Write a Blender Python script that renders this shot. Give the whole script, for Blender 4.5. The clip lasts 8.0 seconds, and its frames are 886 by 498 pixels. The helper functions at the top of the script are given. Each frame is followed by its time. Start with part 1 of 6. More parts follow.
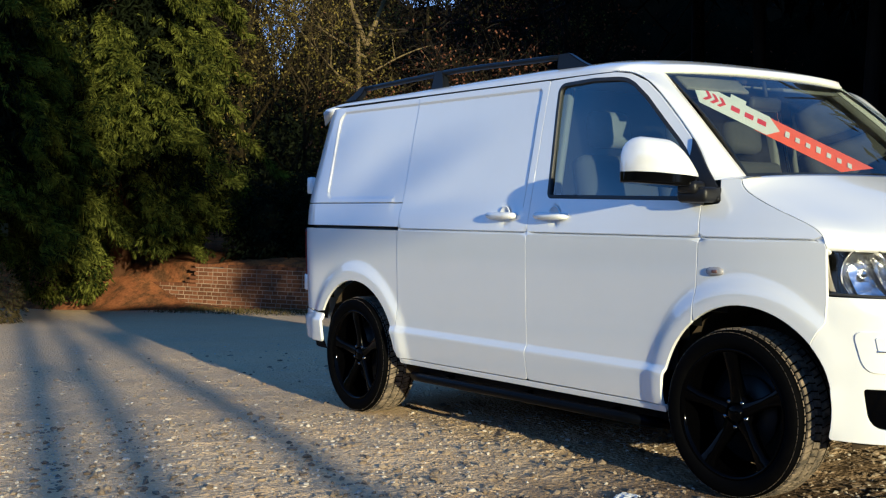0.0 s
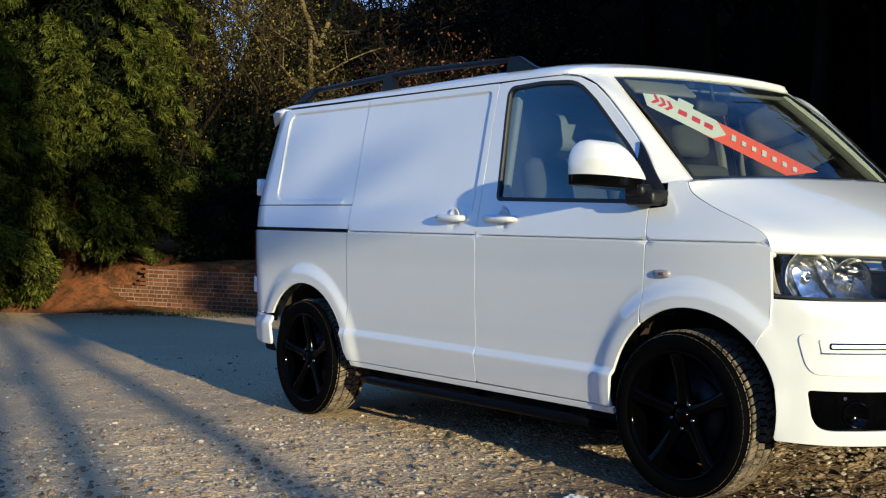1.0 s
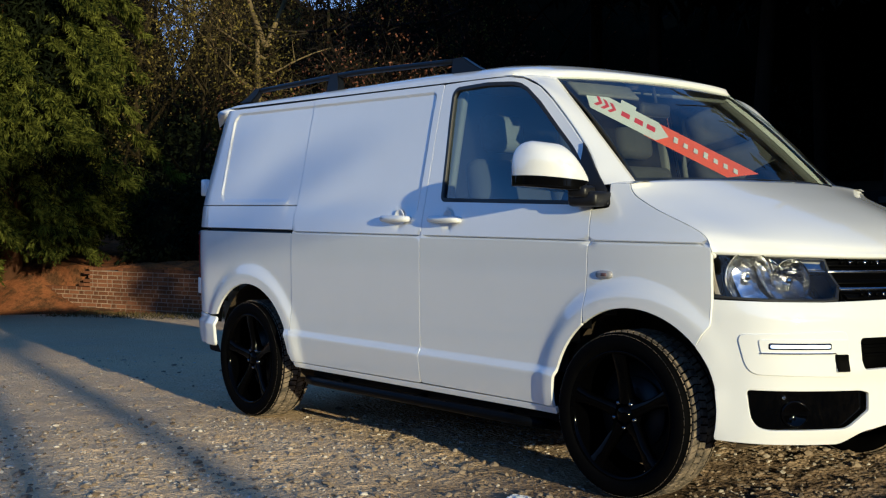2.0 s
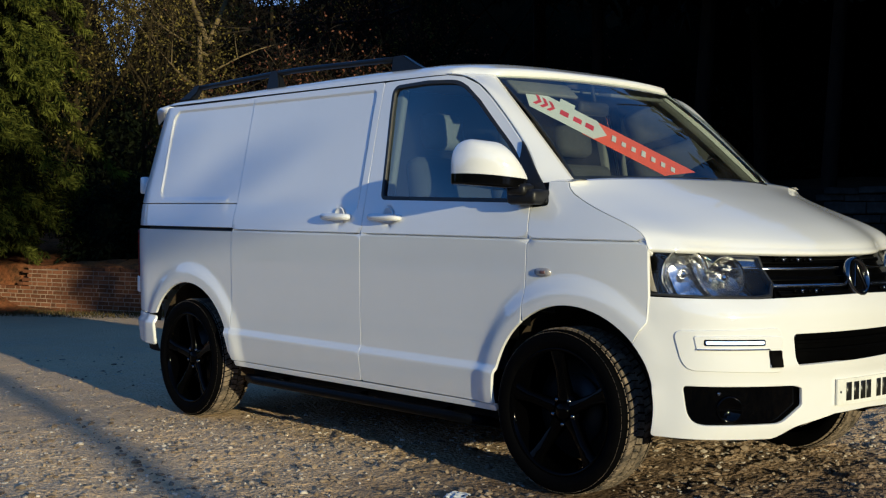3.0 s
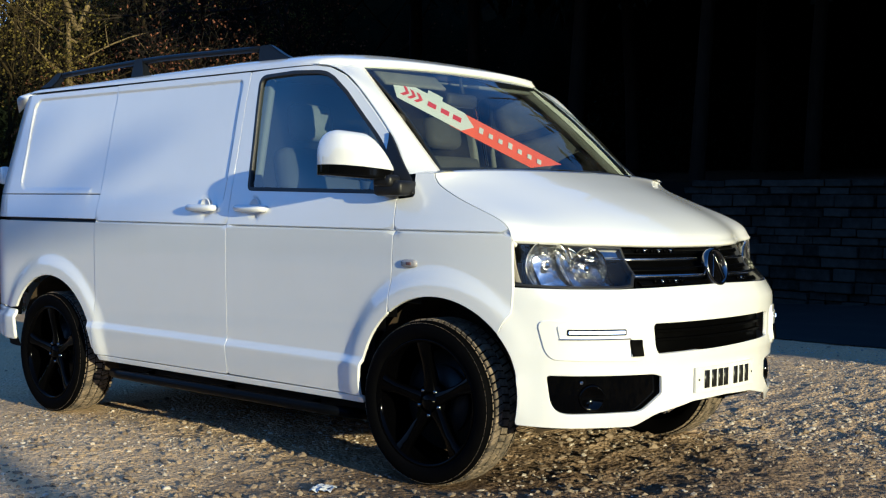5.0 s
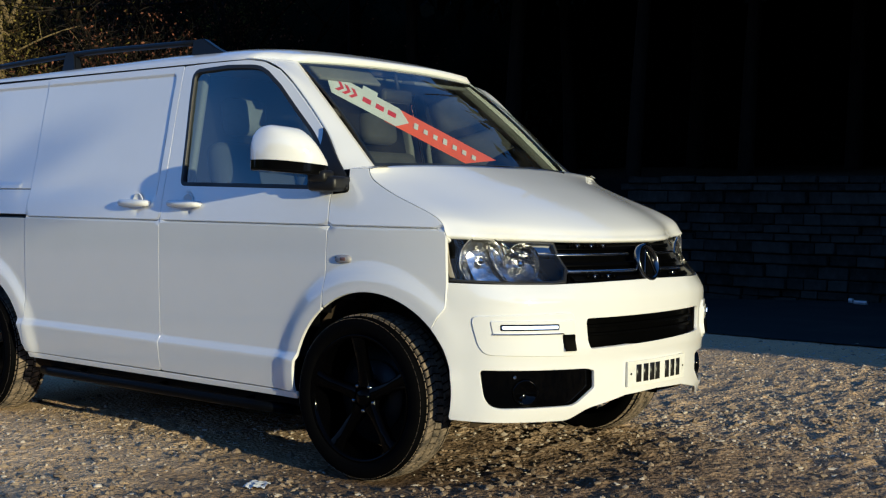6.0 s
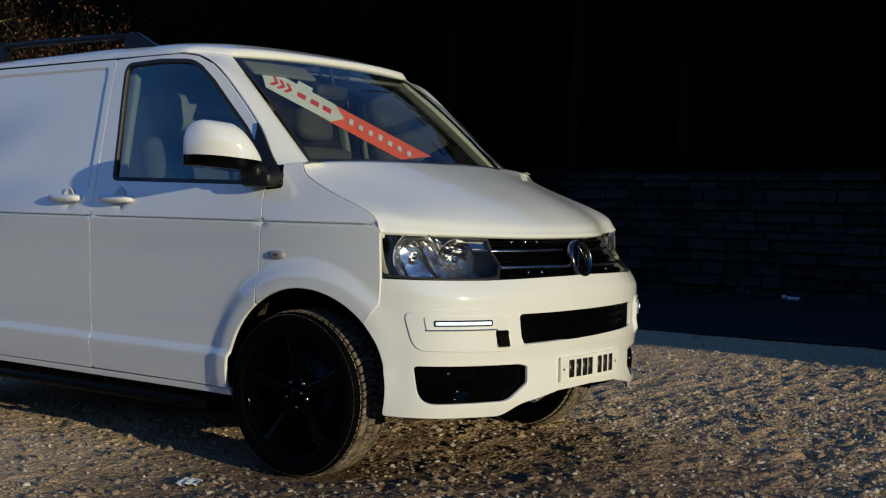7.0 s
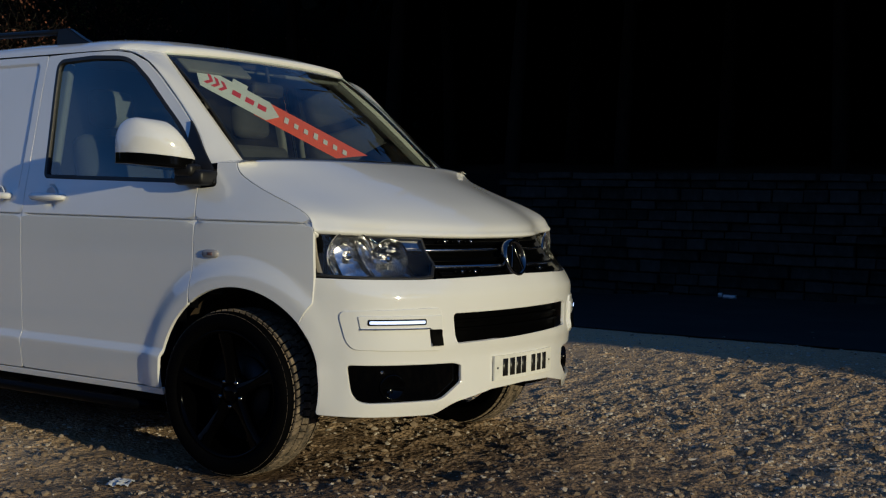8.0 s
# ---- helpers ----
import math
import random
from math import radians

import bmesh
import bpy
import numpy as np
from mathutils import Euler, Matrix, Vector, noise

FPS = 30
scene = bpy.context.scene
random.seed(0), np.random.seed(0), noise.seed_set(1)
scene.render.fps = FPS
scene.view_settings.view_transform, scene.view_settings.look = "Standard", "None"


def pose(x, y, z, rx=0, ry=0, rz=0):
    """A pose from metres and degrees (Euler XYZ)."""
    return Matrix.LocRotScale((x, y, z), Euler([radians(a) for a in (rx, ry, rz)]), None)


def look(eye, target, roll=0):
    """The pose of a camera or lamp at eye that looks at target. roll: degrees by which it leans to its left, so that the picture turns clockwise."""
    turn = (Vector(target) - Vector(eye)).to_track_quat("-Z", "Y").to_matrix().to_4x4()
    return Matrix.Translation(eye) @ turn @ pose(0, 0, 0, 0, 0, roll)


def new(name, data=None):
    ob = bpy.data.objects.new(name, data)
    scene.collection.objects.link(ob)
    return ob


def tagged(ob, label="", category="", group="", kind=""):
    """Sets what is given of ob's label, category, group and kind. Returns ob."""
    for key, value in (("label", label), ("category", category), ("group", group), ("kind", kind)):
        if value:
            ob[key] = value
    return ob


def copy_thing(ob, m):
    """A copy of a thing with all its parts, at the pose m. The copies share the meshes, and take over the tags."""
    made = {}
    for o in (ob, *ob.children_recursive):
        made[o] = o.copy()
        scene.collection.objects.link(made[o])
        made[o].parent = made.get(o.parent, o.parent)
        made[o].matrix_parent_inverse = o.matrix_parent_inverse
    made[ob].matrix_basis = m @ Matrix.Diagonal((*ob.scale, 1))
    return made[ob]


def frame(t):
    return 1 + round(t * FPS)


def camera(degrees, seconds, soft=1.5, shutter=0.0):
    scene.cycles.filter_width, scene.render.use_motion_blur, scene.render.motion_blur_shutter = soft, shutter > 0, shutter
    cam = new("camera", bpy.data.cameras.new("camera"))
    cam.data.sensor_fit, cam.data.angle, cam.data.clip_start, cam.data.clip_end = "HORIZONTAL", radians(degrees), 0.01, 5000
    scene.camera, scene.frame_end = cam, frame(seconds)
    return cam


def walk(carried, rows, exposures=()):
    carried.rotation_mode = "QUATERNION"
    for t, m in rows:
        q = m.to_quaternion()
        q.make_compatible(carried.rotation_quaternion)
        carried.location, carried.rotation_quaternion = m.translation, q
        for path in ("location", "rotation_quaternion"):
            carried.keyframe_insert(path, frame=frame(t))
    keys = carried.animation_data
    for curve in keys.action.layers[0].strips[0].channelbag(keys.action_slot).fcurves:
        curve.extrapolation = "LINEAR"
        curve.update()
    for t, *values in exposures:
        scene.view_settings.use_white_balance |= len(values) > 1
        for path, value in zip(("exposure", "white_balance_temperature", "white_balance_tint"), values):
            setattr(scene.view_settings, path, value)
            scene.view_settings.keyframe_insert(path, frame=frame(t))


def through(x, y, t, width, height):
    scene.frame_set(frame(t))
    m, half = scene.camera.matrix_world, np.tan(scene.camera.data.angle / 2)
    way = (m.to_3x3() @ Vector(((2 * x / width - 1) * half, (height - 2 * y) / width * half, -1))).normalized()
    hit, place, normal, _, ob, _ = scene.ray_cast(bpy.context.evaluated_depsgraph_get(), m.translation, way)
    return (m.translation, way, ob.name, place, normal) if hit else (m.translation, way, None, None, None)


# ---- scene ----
cam = camera(38.8, 8.0, 1.2)
PATH = [
    (0, (3.599, -4.816, 1.216), (1.952, -3.683, 1.157), 0.4),
    (0.5, (3.601, -4.803, 1.215), (1.975, -3.64, 1.159), 0.5),
    (1, (3.607, -4.796, 1.217), (2.003, -3.603, 1.162), 0.5),
    (1.5, (3.611, -4.788, 1.215), (2.031, -3.562, 1.162), 0.6),
    (3, (3.645, -4.769, 1.217), (2.147, -3.445, 1.162), 0.6),
    (3.5, (3.646, -4.757, 1.215), (2.181, -3.397, 1.158), 0.7),
    (4, (3.658, -4.748, 1.213), (2.226, -3.354, 1.153), 0.7),
    (4.5, (3.667, -4.731, 1.215), (2.268, -3.304, 1.152), 0.7),
    (6, (3.697, -4.713, 1.214), (2.405, -3.188, 1.143), 0.8),
    (6.5, (3.711, -4.701, 1.215), (2.453, -3.148, 1.141), 0.9),
    (7, (3.72, -4.696, 1.212), (2.501, -3.112, 1.137), 1.0),
    (7.5, (3.738, -4.689, 1.216), (2.555, -3.078, 1.139), 1.1),
    (8, (3.757, -4.687, 1.22), (2.612, -3.05, 1.143), 1.2),
]
EXPOSURES = [(0, 1.02, 4020, 10), (3.2, 0.46, 4020, 11), (3.7, 0.49, 4020, 11), (4.0, 0.62, 3995, 10), (4.5, 1.05, 3960, 9), (6.0, 0.55, 3990, 11), (8, -0.29, 4070, 13)]
walk(cam, [(t, look(eye, target, roll)) for t, eye, target, roll in PATH], EXPOSURES)

# ---- light ----
SUN = Vector((1.08, -0.24, 0.190)).normalized()
world = bpy.data.worlds.new("sky")
scene.world = world
world.use_nodes = True
nt = world.node_tree
sky = nt.nodes.new("ShaderNodeTexSky")
sky.sky_type = "NISHITA"
sky.sun_disc = False
sky.sun_elevation = math.asin(SUN.z)
sky.dust_density = 0.0
sky.ozone_density = 1.7
sky.sun_rotation = math.atan2(SUN.x, SUN.y)
way_up = nt.nodes.new("ShaderNodeSeparateXYZ")
nt.links.new(nt.nodes.new("ShaderNodeTexCoord").outputs["Generated"], way_up.inputs[0])
low_air = nt.nodes.new("ShaderNodeMapRange")
low_air.interpolation_type = "SMOOTHSTEP"
for k, val in ((1, 0.19), (2, 0.36), (3, 0.85), (4, 0.0)):
    low_air.inputs[k].default_value = val
nt.links.new(way_up.outputs[2], low_air.inputs[0])
haze = nt.nodes.new("ShaderNodeMix")
haze.data_type = "RGBA"
haze.inputs[7].default_value = (3.3, 3.3, 3.6, 1)
nt.links.new(low_air.outputs[0], haze.inputs[0])
nt.links.new(sky.outputs[0], haze.inputs[6])
nt.links.new(haze.outputs[2], nt.nodes["Background"].inputs[0])
nt.nodes["Background"].inputs[1].default_value = 0.086
sun = new("sun", bpy.data.lights.new("sun", "SUN"))
sun.data.energy = 4.35
sun.data.angle = radians(0.53)
sun.data.color = (1.0, 0.64, 0.205)
sun.matrix_world = look(SUN * 40, (0, 0, 0))

# ---- materials ----
class Mat:
    """A node material with a Principled shader and short ways to add to it."""

    def __init__(self, name, colour=(0.5, 0.5, 0.5), rough=0.5, metal=0.0, **more):
        self.m = bpy.data.materials.new(name)
        self.m.use_nodes = True
        self.t = self.m.node_tree
        self.b = self.t.nodes["Principled BSDF"]
        self.set("Base Color", (*colour, 1))
        self.set("Roughness", rough)
        self.set("Metallic", metal)
        for k, v in more.items():
            self.set(k.replace("_", " "), v)

    def set(self, key, value):
        self.b.inputs[key].default_value = value
        return self

    def node(self, kind, **props):
        n = self.t.nodes.new(kind)
        for k, v in props.items():
            n.inputs[k.replace("_", " ")].default_value = v
        return n

    def link(self, a, b):
        self.t.links.new(a, b)

    def coords(self, which="Object"):
        n = self.t.nodes.new("ShaderNodeTexCoord")
        return n.outputs[which]

    def noise(self, scale, detail=4.0, rough=0.55, vector=None):
        n = self.node("ShaderNodeTexNoise", Scale=scale, Detail=detail, Roughness=rough)
        self.link(vector or self.coords(), n.inputs["Vector"])
        return n.outputs["Fac"]

    def ramp(self, fac, *stops):
        n = self.t.nodes.new("ShaderNodeValToRGB")
        e = n.color_ramp.elements
        while len(e) < len(stops):
            e.new(0.5)
        for el, (p, c) in zip(e, stops):
            el.position = p
            el.color = (*c, 1) if isinstance(c, tuple) else (c, c, c, 1)
        self.link(fac, n.inputs["Fac"])
        return n.outputs["Color"]

    def mix(self, fac, a, b, kind="MIX"):
        n = self.t.nodes.new("ShaderNodeMix")
        n.data_type, n.blend_type = "RGBA", kind
        for i, v in ((0, fac), (6, a), (7, b)):
            if isinstance(v, (int, float)):
                n.inputs[i].default_value = v
            elif isinstance(v, tuple):
                n.inputs[i].default_value = (*v, 1)
            else:
                self.link(v, n.inputs[i])
        return n.outputs[2]

    def colour(self, out):
        self.link(out, self.b.inputs["Base Color"])
        return self

    def rough(self, out):
        self.link(out, self.b.inputs["Roughness"])
        return self

    def bump(self, height, strength=0.3, distance=0.01):
        n = self.node("ShaderNodeBump", Strength=strength, Distance=distance)
        self.link(height, n.inputs["Height"])
        self.link(n.outputs[0], self.b.inputs["Normal"])
        return self

    def random(self, island=False):
        if island:
            return self.t.nodes.new("ShaderNodeNewGeometry").outputs["Random Per Island"]
        return self.t.nodes.new("ShaderNodeObjectInfo").outputs["Random"]


def plain(name, colour, rough=0.5, metal=0.0, grain=0.12, scale=60.0, bump=0.05, **more):
    """A surface with slight mottling, uneven gloss and fine relief."""
    m = Mat(name, colour, rough, metal, **more)
    n = m.noise(scale)
    big = m.noise(scale / 12)
    dark = tuple(c * (1 - grain) for c in colour)
    light = tuple(min(1, c * (1 + grain)) for c in colour)
    m.colour(m.mix(0.5, m.ramp(n, (0.3, dark), (0.7, light)), m.ramp(big, (0.3, dark), (0.7, light))))
    m.rough(m.ramp(big, (0.3, rough * 0.85), (0.7, min(1, rough * 1.15))))
    if bump:
        m.bump(n, bump, 0.002)
    return m.m


def paint_white():
    """White car paint: faint road dust, a little orange peel under a glossy clear coat."""
    m = Mat("white_paint", (0.8, 0.8, 0.79), 0.45, 0.0)
    m.set("Coat Weight", 1.0).set("Coat Roughness", 0.045).set("Coat IOR", 2.0)
    film = m.noise(3.0, 5)
    m.colour(m.mix(m.ramp(film, (0.45, 0.0), (0.85, 0.18)), (0.79, 0.79, 0.785), (0.66, 0.645, 0.61)))
    m.set("Specular IOR Level", 0.1)
    peel = m.node("ShaderNodeBump", Strength=0.035, Distance=0.004)
    m.link(m.noise(7.0, 2), peel.inputs["Height"])
    m.link(peel.outputs[0], m.b.inputs["Coat Normal"])
    return m.m


def glass(name, tint=(0.9, 0.95, 0.95), rough=0.0, ior=1.5, dusty=0.05):
    m = Mat(name, tint, rough)
    out = m.t.nodes["Material Output"]
    clear = m.node("ShaderNodeBsdfTransparent")
    clear.inputs[0].default_value = (*tint, 1)
    shine = m.node("ShaderNodeBsdfGlossy", Roughness=0.015)
    fres = m.node("ShaderNodeFresnel", IOR=ior)
    film = m.noise(5.0, 4)
    dust = m.node("ShaderNodeBsdfDiffuse")
    dust.inputs[0].default_value = (0.5, 0.5, 0.47, 1)
    mix = m.node("ShaderNodeMixShader")
    m.link(fres.outputs[0], mix.inputs[0])
    m.link(clear.outputs[0], mix.inputs[1])
    m.link(shine.outputs[0], mix.inputs[2])
    mix2 = m.node("ShaderNodeMixShader")
    m.link(m.ramp(film, (0.4, 0.0), (0.9, dusty)), mix2.inputs[0])
    m.link(mix.outputs[0], mix2.inputs[1])
    m.link(dust.outputs[0], mix2.inputs[2])
    m.link(mix2.outputs[0], out.inputs[0])
    return m.m


WHITE = paint_white()
BLACK_GLOSS = plain("gloss_black", (0.0022, 0.0022, 0.0026), 0.06, grain=0.2, bump=0.0, Specular_IOR_Level=0.22)
RIM_BLACK = plain("rim_black", (0.0007, 0.0007, 0.0009), 0.07, grain=0.2, bump=0.0, Specular_IOR_Level=0.06)
SMOKED_CHROME = plain("smoked_chrome", (0.34, 0.34, 0.35), 0.16, 1.0, grain=0.25, scale=14, bump=0.05)
DARK_CHROME = plain("dark_chrome", (0.20, 0.20, 0.21), 0.18, 1.0, grain=0.05, bump=0.0)
LINER = plain("dusty_liner", (0.055, 0.042, 0.026), 0.95, scale=9, grain=0.6, bump=0.3, Specular_IOR_Level=0.05)
GRILLE_BLACK = plain("matt_grille_black", (0.0009, 0.0009, 0.0010), 0.4, bump=0.1, scale=200, Specular_IOR_Level=0.03)
DUCT_BLACK = plain("duct_black", (0.0007, 0.0007, 0.0009), 0.06, bump=0.0, Specular_IOR_Level=0.16)
STEP_BLACK = plain("step_black", (0.0022, 0.0026, 0.004), 0.35, Specular_IOR_Level=0.05)
BLACK_PLASTIC = plain("black_plastic", (0.009, 0.009, 0.010), 0.4, bump=0.2, scale=400, Specular_IOR_Level=0.3)
DARK_INNER = plain("dark_inner_metal", (0.006, 0.006, 0.0065), 0.8, Specular_IOR_Level=0.1)
LAMP_BEIGE = plain("lamp_beige", (0.32, 0.29, 0.24), 0.4)
RUBBER = plain("window_rubber", (0.012, 0.012, 0.013), 0.55)
CHROME = plain("chrome", (0.75, 0.75, 0.76), 0.08, 1.0, grain=0.03, bump=0.0)


def faceted_chrome():
    """Pressed reflector metal with small facets."""
    m = Mat("faceted_chrome", (0.72, 0.72, 0.73), 0.22, 1.0)
    vor = m.node("ShaderNodeTexVoronoi", Scale=22.0)
    m.link(m.coords(), vor.inputs["Vector"])
    m.bump(m.mix(0.5, vor.outputs["Distance"], vor.outputs["Color"]), 0.6, 0.02)
    m.colour(m.ramp(m.noise(16.0, 2), (0.40, (0.45, 0.45, 0.45)), (0.52, (0.82, 0.82, 0.83))))
    return m.m


FACETS = faceted_chrome()
DULL_CHROME = plain("dull_chrome", (0.45, 0.45, 0.47), 0.22, 1.0, grain=0.05, bump=0.0)
RAIL_BLACK = plain("rail_black", (0.006, 0.007, 0.010), 0.38, Specular_IOR_Level=0.16)
# Blue tint puts the colour of the reflected sky into the side glass.
SIDE_GLASS = glass("side_glass", (0.60, 0.76, 0.88), ior=2.35, dusty=0.015)
SCREEN_GLASS = glass("screen_glass", (0.66, 0.76, 0.76), ior=1.8, dusty=0.06)
LENS = glass("lamp_lens", (0.93, 0.94, 0.95))
RED_LENS = plain("red_lens", (0.11, 0.008, 0.009), 0.12, bump=0.0)
DIM_LENS = plain("dim_lens", (0.16, 0.09, 0.08), 0.2, bump=0.0)
AMBER = plain("amber_lens", (0.75, 0.25, 0.05), 0.2, bump=0.0)
CLEAR_PLASTIC = plain("clear_plastic", (0.30, 0.29, 0.30), 0.10, bump=0.0)
SEAT_CLOTH = plain("seat_cloth", (0.045, 0.045, 0.046), 0.9, scale=500, bump=0.3)
PALE_TRIM = plain("pale_trim", (0.15, 0.15, 0.14), 0.8)
DASH = plain("dash_plastic", (0.02, 0.02, 0.022), 0.65, scale=300, bump=0.2)
PLATE_WHITE = plain("plate_white", (0.74, 0.74, 0.70), 0.35)
PLATE_BLACK = plain("plate_black", (0.012, 0.012, 0.012), 0.4)
SIGN_WHITE = plain("sign_white", (0.74, 0.77, 0.76), 0.5, grain=0.05)
SIGN_RED = plain("sign_red", (0.60, 0.035, 0.03), 0.5, grain=0.05)
SIGN_ORANGE = plain("sign_orange", (0.86, 0.135, 0.014), 0.45, grain=0.06)
LED = Mat("led_strip", (0.9, 0.9, 0.9), 0.15)
LED.set("Emission Color", (0.95, 0.98, 1, 1)).set("Emission Strength", 0.6)
LED = LED.m


def tyre_rubber():
    m = Mat("tyre_rubber", (0.02, 0.02, 0.02), 0.75)
    m.set("Specular IOR Level", 0.025)
    v = m.coords()
    dust = m.noise(9.0, 5, 0.65, v)
    m.colour(m.mix(m.ramp(dust, (0.5, 0.0), (0.85, 0.05)), (0.0015, 0.0015, 0.0018), (0.04, 0.034, 0.028)))
    m.bump(m.noise(180, 2, 0.5, v), 0.2, 0.002)
    return m.m


def tread_rubber():
    """Tread with dried pale mud on it."""
    m = Mat("tread_rubber", (0.05, 0.045, 0.04), 0.85)
    v = m.coords()
    mud = m.noise(22.0, 5, 0.65, v)
    m.colour(m.mix(m.ramp(mud, (0.35, 0.0), (0.65, 1.0)), (0.04, 0.035, 0.028), (0.27, 0.21, 0.135)))
    m.bump(mud, 0.5, 0.004)
    return m.m


TYRE = tyre_rubber()
TREAD = tread_rubber()

# ---- mesh helpers ----
from mathutils import geometry


def part(name, bm, material, parent=None, label="", smooth=True, sharp=40.0):
    """Links a bmesh as one mesh object, under a thing or a part if one is given."""
    me = bpy.data.meshes.new(name)
    if smooth:
        for f in bm.faces:
            f.smooth = True
        for e in bm.edges:
            if len(e.link_faces) == 2 and e.calc_face_angle(0) > radians(sharp):
                e.smooth = False
    bm.to_mesh(me)
    bm.free()
    for m in material if isinstance(material, (list, tuple)) else [material]:
        me.materials.append(m)
    ob = new(name, me)
    if parent:
        ob.parent = parent
    if label:
        ob["label"] = label
    return ob


def empty(name, label, category, group=""):
    return tagged(new(name), label, category, group)


def box(bm, a, b, bevel=0.0, m=None, index=0):
    """A box from corner a to corner b, bevelled, turned by m, added to bm."""
    t = bmesh.new()
    bmesh.ops.create_cube(t, size=1)
    for v in t.verts:
        v.co = Vector([(p + q) / 2 + c * (q - p) for p, q, c in zip(a, b, v.co)])
    if bevel:
        bmesh.ops.bevel(t, geom=t.edges[:], offset=bevel, segments=2, profile=0.5, affect="EDGES")
    add(bm, t, m, index)


def add(bm, t, m=None, index=0):
    """Moves bmesh t into bm."""
    if m is not None:
        t.transform(m)
    made = {v: bm.verts.new(v.co) for v in t.verts}
    for f in t.faces:
        g = bm.faces.new([made[v] for v in f.verts])
        g.material_index, g.smooth = index, f.smooth
    t.free()


def grid(bm, rows, closed=False, index=0):
    """Quads over rows of points."""
    vs = [[bm.verts.new(p) for p in r] for r in rows]
    for a, b in zip(vs, vs[1:]):
        n = len(a)
        for i in range(n if closed else n - 1):
            f = bm.faces.new((a[i], a[(i + 1) % n], b[(i + 1) % n], b[i]))
            f.material_index = index
    return vs


def lathe(bm, profile, n=48, axis="Y", index=0):
    """A turned shape round an axis; profile holds (radius, place along the axis)."""
    rows = []
    for r, h in profile:
        ring = []
        for i in range(n):
            a = 2 * math.pi * i / n
            c, s = r * math.cos(a), r * math.sin(a)
            ring.append({"Y": (c, h, s), "X": (h, c, s), "Z": (c, s, h)}[axis])
        rows.append(ring)
    grid(bm, rows, True, index)


def tube(bm, points, radii, n=8, caps=True, index=0):
    """A round bar along points, its radius given once or at each point."""
    pts = [Vector(p) for p in points]
    if not isinstance(radii, (list, tuple)):
        radii = [radii] * len(pts)
    rows, side = [], None
    for i, p in enumerate(pts):
        d = (pts[min(i + 1, len(pts) - 1)] - pts[max(i - 1, 0)]).normalized()
        if side is None:
            side = d.orthogonal().normalized()
        side = (side - d * side.dot(d)).normalized()
        up = d.cross(side)
        rows.append([p + float(radii[i]) * (math.cos(2 * math.pi * k / n) * side + math.sin(2 * math.pi * k / n) * up) for k in range(n)])
    vs = grid(bm, rows, True, index)
    if caps:
        for ring in (vs[0][::-1], vs[-1]):
            bm.faces.new(ring).material_index = index


def sstep(a, b, x):
    t = np.clip((np.asarray(x, float) - a) / (b - a), 0, 1)
    return t * t * (3 - 2 * t)


def spline(points, n):
    """n points along a smooth line through the given ones."""
    p = np.array(points, float)
    p = np.vstack([2 * p[0] - p[1], p, 2 * p[-1] - p[-2]])
    out = []
    for u in np.linspace(0, len(points) - 1, n):
        i = min(int(u), len(points) - 2)
        t = u - i
        a, b, c, d = p[i:i + 4]
        out.append(0.5 * (2 * b + (c - a) * t + (2 * a - 5 * b + 4 * c - d) * t * t + (3 * b - a - 3 * c + d) * t ** 3))
    return np.array(out)


def rounded(corners, step=0.02):
    """A closed outline; corners are (a, b) or (a, b, radius of the rounding)."""
    n, out = len(corners), []
    for i, c in enumerate(corners):
        p = np.array(c[:2], float)
        r = c[2] if len(c) > 2 else 0
        if not r:
            out.append(p)
            continue
        for_, back = (np.array(corners[(i + k) % n][:2], float) - p for k in (1, -1))
        a = p + back * min(r / np.hypot(*back), 0.49)
        b = p + for_ * min(r / np.hypot(*for_), 0.49)
        out += [(1 - t) ** 2 * a + 2 * t * (1 - t) * p + t * t * b for t in np.linspace(0, 1, 7)]
    dense = []
    for i, p in enumerate(out):
        q = out[(i + 1) % len(out)]
        k = max(1, int(math.ceil(np.hypot(*(q - p)) / step)))
        dense += [p + (q - p) * j / k for j in range(k)]
    return np.array(dense)


def ellipse(cx, cz, rx, rz, a0, a1, n=16):
    return [(cx + rx * math.cos(radians(a)), cz + rz * math.sin(radians(a))) for a in np.linspace(a0, a1, n)]


def area(loop):
    x, y = loop[:, 0], loop[:, 1]
    return 0.5 * np.sum(x * np.roll(y, -1) - y * np.roll(x, -1))


def inset(loop, e):
    """The loop moved to its left by e."""
    d1 = loop - np.roll(loop, 1, 0)
    d2 = np.roll(loop, -1, 0) - loop
    d1 /= np.maximum(np.hypot(d1[:, 0], d1[:, 1]), 1e-9)[:, None]
    d2 /= np.maximum(np.hypot(d2[:, 0], d2[:, 1]), 1e-9)[:, None]
    n = np.stack([-(d1 + d2)[:, 1], (d1 + d2)[:, 0]], 1)
    n /= np.maximum(np.hypot(n[:, 0], n[:, 1]), 1e-6)[:, None]
    cos = np.clip(np.abs(np.sum(n * np.stack([-d1[:, 1], d1[:, 0]], 1), 1)), 0.5, 1)
    return loop + n * (e / cos)[:, None]


def inside(pts, loop):
    c = np.zeros(len(pts), bool)
    x, y = pts[:, 0], pts[:, 1]
    for (x1, y1), (x2, y2) in zip(loop, np.roll(loop, -1, 0)):
        if y1 != y2:
            c ^= ((y1 > y) != (y2 > y)) & (x < (x2 - x1) * (y - y1) / (y2 - y1) + x1)
    return c


CENTRE = np.array([-1.5, 0.0, 0.95])


